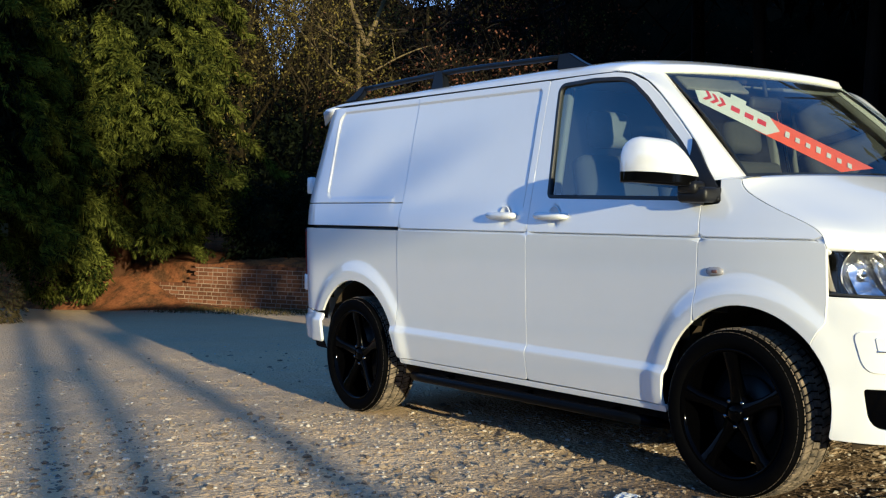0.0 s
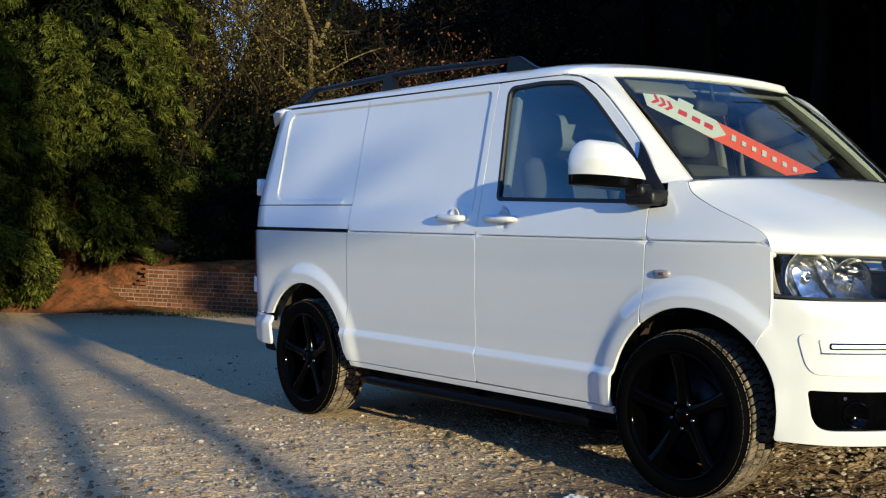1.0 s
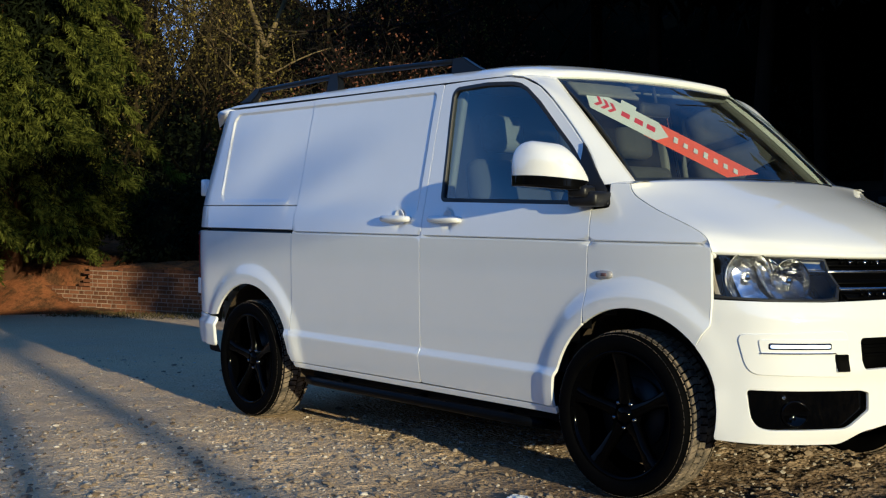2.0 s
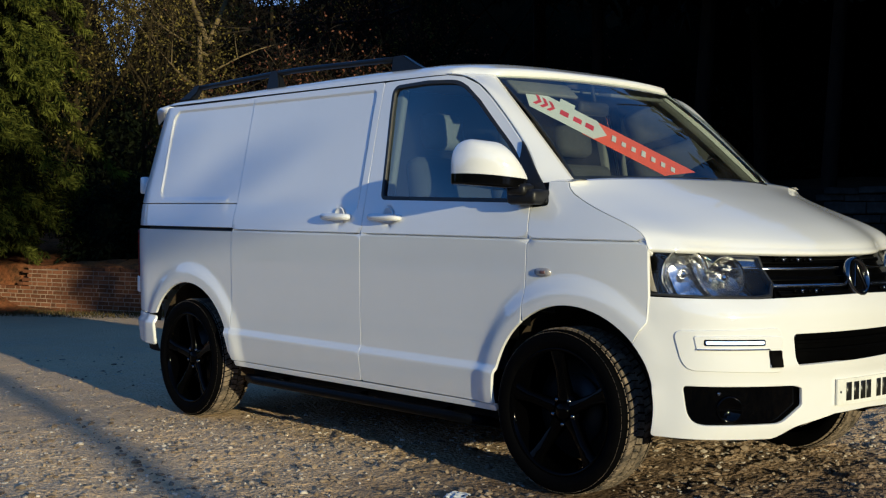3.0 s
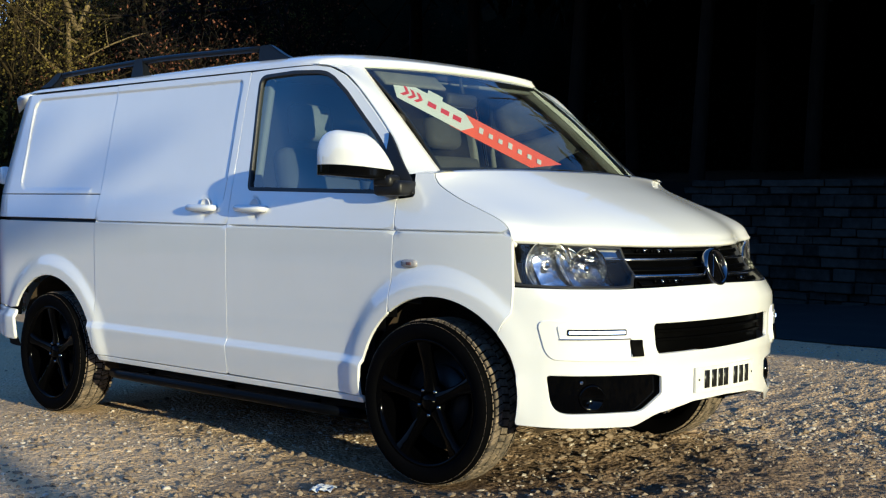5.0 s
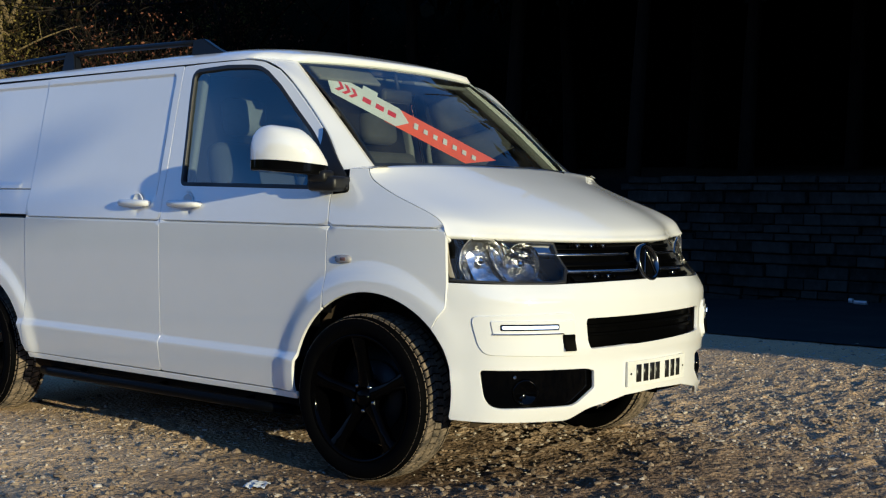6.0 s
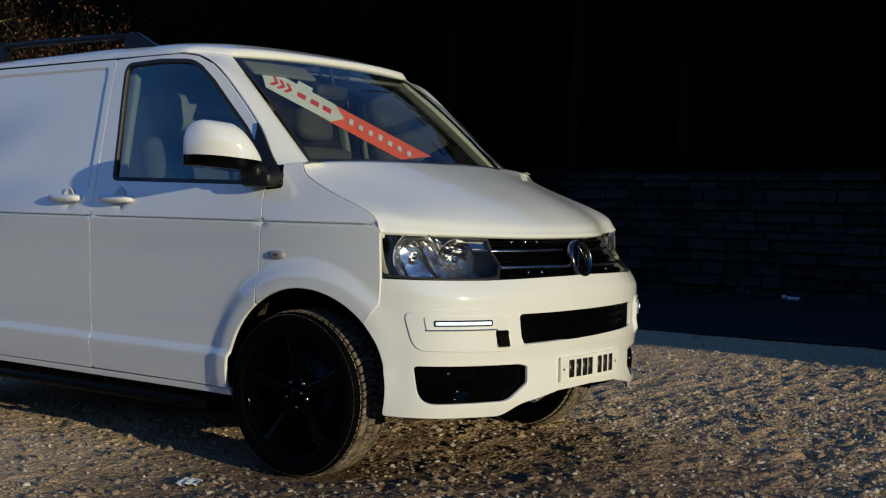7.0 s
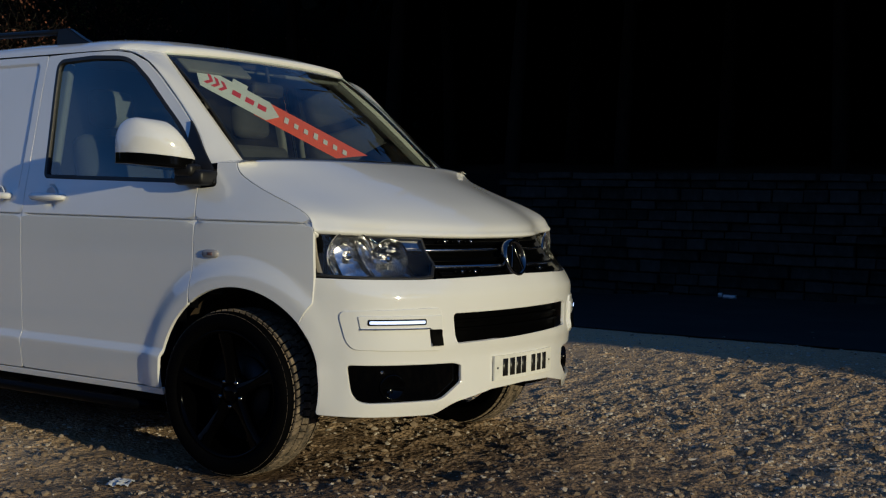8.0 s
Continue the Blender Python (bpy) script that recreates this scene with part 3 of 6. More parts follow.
# ---- nose ----
half = [(0.0, 0.912), (-0.30, 0.908), (-0.594, 0.899), (-1.05, 0.903), (-u_at(0.489), 0.902), (-u_at(0.484), 0.80), (-u_at(0.462), 0.760)]
half += [(-u_at(max(0.37, 0.112 + (0.446 - 0.048 * k) * math.cos(radians(43.5 - 49.5 * k)))), 0.415 + 0.432 * math.sin(radians(43.5 - 49.5 * k))) for k in np.linspace(0, 1, 12)]
half += [(-u_at(0.510), 0.356, 0.01), (-0.82, 0.350), (-0.53, 0.346, 0.03), (-0.44, 0.394, 0.03), (-0.23, 0.430), (0.0, 0.437)]
outline = half + [(-a, b, *r) for a, b, *r in half[-2:0:-1]]
duct = rounded([(-0.932, 0.560, 0.02), (-0.455, 0.556, 0.02), (-0.418, 0.545, 0.006), (-0.415, 0.476, 0.008), (-0.515, 0.409, 0.03), (-0.87, 0.407, 0.05), (-0.91, 0.44, 0.03)], 0.026)
duct_l = duct * np.array([-1, 1])
low_grille = rounded([(-0.468, 0.760, 0.02), (0.435, 0.768, 0.025), (0.43, 0.660, 0.025), (-0.452, 0.636, 0.02)], 0.02)
bumper = part("front_bumper", patch(rounded(outline, 0.02), nose_surf, [duct, duct_l, low_grille], step=0.0195), WHITE, van)
part("air_duct", patch(inset(duct[::1] if area(duct) > 0 else duct[::-1], -0.004), nose_surf, step=0.02, lift=-0.03), DUCT_BLACK, bumper, "gloss black bumper air duct")
part("air_duct", patch(inset(duct_l if area(duct_l) > 0 else duct_l[::-1], -0.004), nose_surf, step=0.02, lift=-0.03), DUCT_BLACK, bumper, "gloss black bumper air duct")
lg = low_grille if area(low_grille) > 0 else low_grille[::-1]
part("lower_grille", patch(inset(lg, -0.004), nose_surf, step=0.04, lift=-0.045), GRILLE_BLACK, bumper, "black lower grille")
for z in (0.69, 0.725):
    bm = patch(rounded([(-0.46, z - 0.006), (0.43, z - 0.006), (0.43, z + 0.006), (-0.46, z + 0.006)], 0.03), nose_surf, step=0.02, lift=-0.03, edge=0.002)
    part("lower_grille_slat", bm, GRILLE_BLACK, bumper)
for s in (1, -1):
    def flip(loop):
        return loop * np.array([s, 1])
    # raised trim panel with a light strip
    part("bumper_trim", patch(flip(rounded([(-0.975, 0.776, 0.04), (-0.53, 0.788, 0.03), (-0.52, 0.612, 0.03), (-0.93, 0.622, 0.05)], 0.02)), nose_surf, step=0.03, lift=0.006), WHITE, bumper)
    part("light_surround", patch(flip(rounded([(-0.892, 0.757, 0.012), (-0.528, 0.757, 0.012), (-0.524, 0.630, 0.012), (-0.582, 0.632, 0.01), (-0.578, 0.702), (-0.88, 0.704, 0.01)], 0.02)), nose_surf, step=0.03, lift=0.012), WHITE, bumper)
    part("light_recess", patch(flip(rounded([(-0.852, 0.744, 0.008), (-0.604, 0.744, 0.008), (-0.604, 0.719, 0.008), (-0.852, 0.719, 0.008)], 0.02)), nose_surf, step=0.03, lift=0.015, edge=0.003), BLACK_GLOSS, bumper)
    part("daytime_light", patch(flip(rounded([(-0.845, 0.738, 0.005), (-0.611, 0.738, 0.005), (-0.611, 0.725, 0.005), (-0.845, 0.725, 0.005)], 0.02)), nose_surf, step=0.03, lift=0.018, edge=0.002), LED, bumper, "white daytime running light strip")
    part("chrome_strip", patch(flip(rounded([(-0.88, 0.708), (-0.585, 0.708), (-0.585, 0.702), (-0.88, 0.702)], 0.02)), nose_surf, step=0.03, lift=0.016, edge=0.002), CHROME, bumper)
    part("black_insert", patch(flip(rounded([(-0.584, 0.700, 0.005), (-0.533, 0.700, 0.005), (-0.531, 0.636, 0.005), (-0.580, 0.636, 0.005)], 0.02)), nose_surf, step=0.02, lift=0.019, edge=0.002), GRILLE_BLACK, bumper)

# dark ring and chrome stud added to each duct, standing in for its highlights
for s in (1, -1):
    p = Vector(nose_surf(np.array([s * -0.715]), np.array([0.468]))[0])
    m = Matrix.Translation(p + Vector((-0.026, 0, 0))) @ pose(0, 0, 0, 0, 0, -38 * s)
    bm = bmesh.new()
    lathe(bm, [(0.0, -0.006), (0.034, -0.004), (0.044, 0.004), (0.050, 0.006), (0.054, 0.0), (0.056, -0.02)], 28, "X")
    bm.transform(m)
    part("fog_lamp", bm, DUCT_BLACK, bumper, "dark round ring standing in for highlights in the duct")
    bm = bmesh.new()
    lathe(bm, [(0, 0.010), (0.006, 0.008), (0.009, 0.0), (0.009, -0.02)], 12, "X")
    bm.transform(m @ Matrix.Translation((0.0, s * -0.045, 0.062)))
    part("duct_bolt", bm, CHROME, bumper)

# number plate, its characters as plain bars
plate_m = pose(0.929, 0, 0.517, 0, 0, 0)


def bow(bm):
    """Bends a flat plate round the nose."""
    for v in bm.verts:
        v.co.x += float(np.interp(abs(v.co.y), fine_y, fine_x)) - fine_x[0]
    return bm



bm = bmesh.new()
grid(bm, [[plate_m @ Vector((a * 0.004, 0.047 * k, b * 0.052)) for a, b in ((-1, -1), (1, -1), (1, 1), (-1, 1))] for k in range(-5, 6)], True)
bmesh.ops.holes_fill(bm, edges=bm.edges[:])
bmesh.ops.recalc_face_normals(bm, faces=bm.faces[:])
plate = part("number_plate", bow(bm), PLATE_WHITE, van, "white number plate with black bars", smooth=False)
for y in (-0.160, -0.108, -0.060, -0.018, 0.062, 0.112, 0.162):
    bm = bmesh.new()
    box(bm, (0.004, y - 0.018, -0.037), (0.0052, y + 0.018, 0.037), 0, plate_m)
    part("bar", bow(bm), PLATE_BLACK, plate)
for y in (-0.213, 0.213):
    bm = bmesh.new()
    lathe(bm, [(0, 0.0056), (0.005, 0.0056), (0.005, 0.003)], 10, "X")
    bm.transform(plate_m @ Matrix.Translation((0, y, 0)))
    part("screw", bow(bm), PLATE_BLACK, plate)

# grille between the lamps
grille_o = rounded([(-0.462, 1.066), (0.462, 1.068), (0.462, 1.0), (0.490, 0.914), (0.40, 0.912), (0, 0.914), (-0.40, 0.908), (-0.510, 0.902), (-0.462, 0.955)], 0.03)
grille = part("grille", patch(grille_o, nose_surf, step=0.03, lift=-0.022), GRILLE_BLACK, van, "black grille with thin chrome bars")
for z, k in ((1.012, 0.475), (0.947, 0.478)):
    for a, b in ((-k, -0.08), (0.08, k)):
        bm = patch(rounded([(a, z - 0.004), (b, z - 0.004), (b, z + 0.004), (a, z + 0.004)], 0.03), nose_surf, step=0.02, edge=0.002, lift=0.004)
        part("grille_bar", bm, DULL_CHROME, grille)
for z in (1.045, 0.98, 0.926):
    bm = patch(rounded([(-0.47, z - 0.008), (0.47, z - 0.008), (0.47, z + 0.008), (-0.47, z + 0.008)], 0.03), nose_surf, step=0.02, edge=0.003, lift=-0.010)
    part("grille_slat", bm, GRILLE_BLACK, grille)
for a, n, zz in ((-0.40, 5, 0.926), (0.17, 3, 0.926), (-0.40, 6, 1.047)):
    for i in range(n):
        bm = bmesh.new()
        q = nose_surf(np.array([a + 0.035 * i]), np.array([zz]))[0]
        box(bm, (-0.006, -0.012, -0.007), (0.002, 0.012, 0.007), 0, Matrix.Translation(q))
        part("grille_mesh_piece", bm, DARK_CHROME if i % 2 else GRILLE_BLACK, grille)
m = Matrix.Translation((0.872, -0.020, 0.977)) @ pose(0, 0, 0, 0, -14, 0) @ Matrix.Scale(1.1, 4)
bm = bmesh.new()
lathe(bm, [(0.058, 0.0), (0.062, 0.012), (0.068, 0.014), (0.074, 0.010), (0.076, 0.0), (0.074, -0.012)], 40, "X")
bm.transform(m)
emblem = part("badge", bm, DARK_CHROME, van, "round chrome badge on black disc")
bm = bmesh.new()
lathe(bm, [(0, 0.002), (0.04, 0.003), (0.06, 0.001), (0.068, -0.012)], 40, "X")
bm.transform(m)
part("badge_disc", bm, BLACK_GLOSS, emblem)
for s in (-1, 1):
    bm = bmesh.new()
    box(bm, (0.002, -0.007, -0.052), (0.010, 0.007, 0.052), 0.002, m @ Matrix.Translation((0, s * 0.022, 0)) @ pose(0, 0, 0, s * 22, 0, 0))
    part("badge_bar", bm, DARK_CHROME, emblem)

# headlamps
lamp_o = rounded([(-1.052, 1.090, 0.01), (-1.064, 0.910, 0.01), (-0.826, 0.904), (-0.575, 0.903, 0.01), (-0.520, 0.909), (-0.465, 0.957), (-0.465, 1.02), (-0.463, 1.066), (-0.745, 1.080)], 0.02)
for s in (1, -1):
    lo = lamp_o * np.array([s, 1])
    lo = lo if area(lo) > 0 else lo[::-1]
    lamp = part("headlamp", patch(lo, nose_surf, step=0.03, lift=-0.085, depth=0.01), BLACK_GLOSS, van, "clear headlamp with chrome reflectors")
    rim = patch(lo, nose_surf, [inset(lo, 0.010)], step=0.05, lift=-0.002, depth=0.06, edge=0.002)
    part("lamp_seal", rim, RUBBER, lamp)
    lens = part("lens", patch(inset(lo, 0.004), nose_surf, step=0.025, lift=-0.001, depth=0.004), LENS, lamp, "clear lens")
    lens.visible_shadow = False
    for u, z, r, mat in ((-0.842, 0.990, 0.098, FACETS), (-0.645, 0.975, 0.080, SMOKED_CHROME)):
        p = nose_surf(np.array([s * u]), np.array([z]))[0]
        m = Matrix.Translation(Vector(p) + Vector((-0.016, -0.012 * -s, 0))) @ pose(0, 0, 0, 0, 0, 0 if not s else (-22 * s))
        bm = bmesh.new()
        lathe(bm, [(0.010, -0.05)] + [(r * math.sin(a), -0.055 + 0.06 * (1 - math.cos(a))) for a in np.linspace(0.3, 1.5, 8)] + [(r * 1.06, 0.006), (r * 1.08, 0.0)], 28, "X")
        for k, f in enumerate(bm.faces):
            f.smooth = False
        bm.transform(m)
        part("reflector", bm, mat, lamp, "chrome reflector bowl", smooth=False)
        bm = bmesh.new()
        lathe(bm, [(0, 0.0), (0.012, -0.003), (0.017, -0.012), (0.016, -0.05)], 16, "X")
        bm.transform(m)
        part("bulb", bm, CHROME, lamp)
    for u0, u1, z0, z1, mat, lift in ((-1.045, -1.022, 0.925, 1.075, LAMP_BEIGE, -0.02), (-0.985, -0.965, 0.915, 1.082, BLACK_GLOSS, -0.03), (-0.63, -0.470, 1.016, 1.021, CHROME, -0.012), (-0.60, -0.475, 1.026, 1.060, SMOKED_CHROME, -0.022), (-0.55, -0.475, 0.925, 1.010, GRILLE_BLACK, -0.03), (-0.925, -0.555, 0.918, 1.066, FACETS, -0.050), (-0.760, -0.715, 0.920, 1.064, FACETS, -0.022), (-0.90, -0.62, 0.910, 0.920, DARK_CHROME, -0.03)):
        bm = patch(rounded([(s * u0, z0), (s * u1, z0), (s * u1, z1), (s * u0, z1)], 0.02), nose_surf, step=0.02, edge=0.002, lift=lift)
        part("lamp_trim", bm, mat, lamp)
    bm = bmesh.new()
    tube(bm, [Vector(nose_surf(np.array([s * u]), np.array([z]))[0]) + Vector((-0.014, 0, 0)) for u, z in ((-0.70, 1.072), (-0.675, 1.050), (-0.645, 1.024), (-0.625, 1.0185))], 0.004, 6)
    part("lamp_trim", bm, CHROME, lamp)
    p = nose_surf(np.array([s * -0.665]), np.array([1.066]))[0]
    bm = bmesh.new()
    bmesh.ops.create_uvsphere(bm, u_segments=12, v_segments=8, radius=0.010)
    bm.transform(Matrix.Translation(Vector(p) + Vector((-0.03, 0, -0.006))))
    part("indicator_bulb", bm, AMBER, lamp)

# ---- door furniture, side repeaters ----
for s, (door_ob, slide_ob) in zip((1, -1), zip(doors, slides)):
    pane = part("door_glass", patch(inset(window if area(window) > 0 else window[::-1], -0.01), side_surf, step=0.06, lift=-0.012, mirror=s < 0), SIDE_GLASS, door_ob, "side window, tinted blue for the sky it reflects")
    pane.visible_shadow = False
    w = window if area(window) > 0 else window[::-1]
    part("window_seal", patch(inset(w, -0.006), side_surf, [inset(w, 0.014)], step=0.05, lift=0.001, edge=0.003, mirror=s < 0), RUBBER, door_ob)
    tri = rounded([(-0.275, 1.268, 0.01), (-0.058, 1.266, 0.02), (-0.090, 1.33, 0.02), (-0.200, 1.432), (-0.315, 1.545), (-0.290, 1.44)], 0.02)
    part("mirror_base", patch(tri, side_surf, step=0.04, lift=0.012, mirror=s < 0), BLACK_PLASTIC, door_ob, "black plastic mirror base")
    for x, z, host in ((-1.117, 1.199, door_ob), (-1.512, 1.199, slide_ob)):
        y = -float(half_width(x, z)) - 0.015
        bm = bmesh.new()
        tube(bm, [(x - 0.108, y + 0.004, z), (x - 0.102, y - 0.016, z + 0.001), (x - 0.085, y - 0.026, z + 0.001), (x - 0.04, y - 0.031, z + 0.001), (x, y - 0.032, z), (x + 0.05, y - 0.031, z), (x + 0.088, y - 0.026, z), (x + 0.104, y - 0.016, z), (x + 0.109, y + 0.004, z)], [0.014, 0.016, 0.017, 0.018, 0.018, 0.018, 0.017, 0.016, 0.014], 12)
        for v in bm.verts:
            v.co.y *= s
        part("handle", bm, WHITE, host, "white door handle")
        bm = bmesh.new()
        ring = [[(x + 0.02 + k * 0.038 * math.cos(a), s * (y + dy), z + k * 0.046 * math.sin(a)) for a in np.linspace(0, 2 * math.pi, 25)[:-1]] for k, dy in ((1.12, 0.003), (1.08, -0.0015), (1.0, -0.0005), (0.75, 0.007), (0.05, 0.011))]
        grid(bm, ring, True)
        part("handle_cup", bm, WHITE, host)
    y = -float(half_width(-0.037, 0.979))
    bm = bmesh.new()
    grid(bm, [[(-0.037 + k * 0.044 * abs(math.cos(a)) ** 0.7 * np.sign(math.cos(a)), s * (y + dy), 0.979 + k * 0.017 * abs(math.sin(a)) ** 0.7 * np.sign(math.sin(a))) for a in np.linspace(0, 2 * math.pi, 25)[:-1]] for k, dy in ((1.06, 0.004), (1.0, -0.008), (0.8, -0.012), (0.3, -0.013), (0.02, -0.013))], True)
    rep = part("side_repeater", bm, CLEAR_PLASTIC, van, "small clear side indicator")
    bm = bmesh.new()
    box(bm, (-0.045, s * (y - 0.0145), 0.972), (-0.015, s * (y - 0.010), 0.986), 0.002)
    part("repeater_bulb", bm, DIM_LENS, rep)


# door mirror on the driver's side: a rounded shell, white above and black below
def mirror_rows(z0, z1, n):
    """Level rings of the housing: rounded outside, sloping down to a tail at the door."""
    rows = []
    for z in np.linspace(z0, z1, n):
        b = (z - 1.335) / 0.192
        top = max(0.0, (b - 0.30) / 0.705)
        low = max(0.0, -b / 0.16)
        grow = max(0.02, 1 - top ** 3.0) ** 0.5 * (1 - 0.22 * min(1, low) ** 2)
        outer = -1.168 + 0.055 * (1 - grow)
        inner_y = -0.930 - 0.125 * max(0.0, b - 0.25) ** 1.15
        cy, ry = (outer + inner_y) / 2, (inner_y - outer) / 2
        row = []
        for t in np.linspace(0, 2 * math.pi, 41)[:-1]:
            c, d = math.cos(t), math.sin(t)
            dx = 0.120 * abs(c) ** 0.8 if c > 0 else -0.080 * abs(c) ** 0.4
            y = cy + ry * np.sign(d) * abs(d) ** 0.75
            row.append((-0.275 + dx * grow + 0.55 * (y + 1.05), y, z + 0.016 - 0.11 * (y + 1.15)))
        rows.append(row)
    return rows


bm = bmesh.new()
vs = grid(bm, mirror_rows(1.375, 1.527, 22), True)
bm.faces.new(vs[-1])
mirror_ob = part("door_mirror", bm, WHITE, van, "white door mirror with black lower half")
bm = bmesh.new()
vs = grid(bm, mirror_rows(1.330, 1.3735, 8), True)
bm.faces.new(vs[0][::-1])
part("lower_shell", bm, BLACK_GLOSS, mirror_ob)
bm = bmesh.new()
box(bm, (-0.235, -0.985, 1.262), (-0.068, -0.86, 1.328), 0.018)
box(bm, (-0.215, -1.005, 1.300), (-0.110, -0.93, 1.352), 0.016)
part("mirror_arm", bm, BLACK_PLASTIC, mirror_ob, "black plastic mirror arm")

# ---- rear corner ----
for s in (1, -1):
    for x, y, z in ((-3.80, -0.79, 1.385), (-3.815, -0.80, 0.745)):
        bm = bmesh.new()
        box(bm, (x - 0.03, s * y - 0.022, z - 0.055), (x + 0.03, s * y + 0.022, z + 0.055), 0.012)
        part("door_hinge", bm, WHITE, van, "white rear door hinge")
    lamp_r = rounded([(-3.67, 0.80, 0.02), (-3.67, 1.10, 0.02), (-3.80, 1.10, 0.02), (-3.80, 0.80, 0.02)], 0.03)
    part("tail_lamp", patch(lamp_r, side_surf, step=0.03, lift=0.008, mirror=s < 0), RED_LENS, van, "red tail lamp")
bm = bmesh.new()
rows = []
for t in np.linspace(-1, 1, 33):
    y = 0.785 * t
    x0 = -3.560 + 0.035 * abs(t) ** 4
    drop = 0.02 * abs(t) ** 3 + 0.035 * abs(t) ** 10
    prof = ((0.10, 0.000), (0.0, 0.012), (-0.09, 0.006), (-0.125, -0.008), (-0.128, -0.022), (-0.10, -0.07 * abs(t) ** 6 - 0.03), (-0.02, -0.035), (0.06, -0.03))
    rows.append([(x0 + a, y, 1.925 - drop + b) for a, b in prof])
vs = grid(bm, rows, True)
bm.faces.new(vs[0][::-1])
bm.faces.new(vs[-1])
part("roof_spoiler", bm, WHITE, van)

# ---- roof rails ----
for s in (1, -1):
    def rail_at(x):
        return (x, s * (0.70 - 0.02 * (x + 2.2) ** 2 / 3), roof_top(x) + 0.043 - 0.031 * float(sstep(-2.4, -1.3, x)))
    xs = np.linspace(-3.25, -1.30, 14)
    bm = bmesh.new()
    tube(bm, [rail_at(x) for x in xs], 0.016, 10)
    rail = part("roof_rail", bm, RAIL_BLACK, van, "black roof rail")
    for x, lean, broad in ((-3.28, -0.14, 0.075), (-2.42, 0.0, 0.065), (-1.31, 0.10, 0.14)):
        bm = bmesh.new()
        top, foot = Vector(rail_at(x)), Vector((x + lean, rail_at(x)[1], 1.925))
        w = 0.05
        sec = lambda c, dx, dy: [(c.x - dx, c.y - dy, c.z), (c.x + dx, c.y - dy, c.z), (c.x + dx, c.y + dy, c.z), (c.x - dx, c.y + dy, c.z)]
        vs = grid(bm, [sec(foot, broad, 0.026), sec(foot.lerp(top, 0.5), (w + broad) / 2, 0.02), sec(top + Vector((0, 0, 0.016)), w * 0.8, 0.016)], True)
        bm.faces.new(vs[-1])
        bmesh.ops.bevel(bm, geom=bm.edges[:], offset=0.006, segments=2, affect="EDGES")
        part("rail_foot", bm, RAIL_BLACK, rail)

# ---- side steps ----
for s in (1, -1):
    bm = bmesh.new()
    tube(bm, [(-2.42, s * -0.78, 0.262), (-2.36, s * -0.905, 0.284), (-2.25, s * -0.930, 0.288), (-0.62, s * -0.930, 0.296), (-0.52, s * -0.905, 0.292), (-0.46, s * -0.78, 0.268)], 0.025, 12)
    step_ob = part("side_step", bm, STEP_BLACK, van, "black tubular side step")
    for x in (-2.1, -1.4, -0.75):
        bm = bmesh.new()
        tube(bm, [(x, s * -0.925, 0.29), (x, s * -0.75, 0.31)], 0.014, 8)
        part("step_bracket", bm, STEP_BLACK, step_ob)

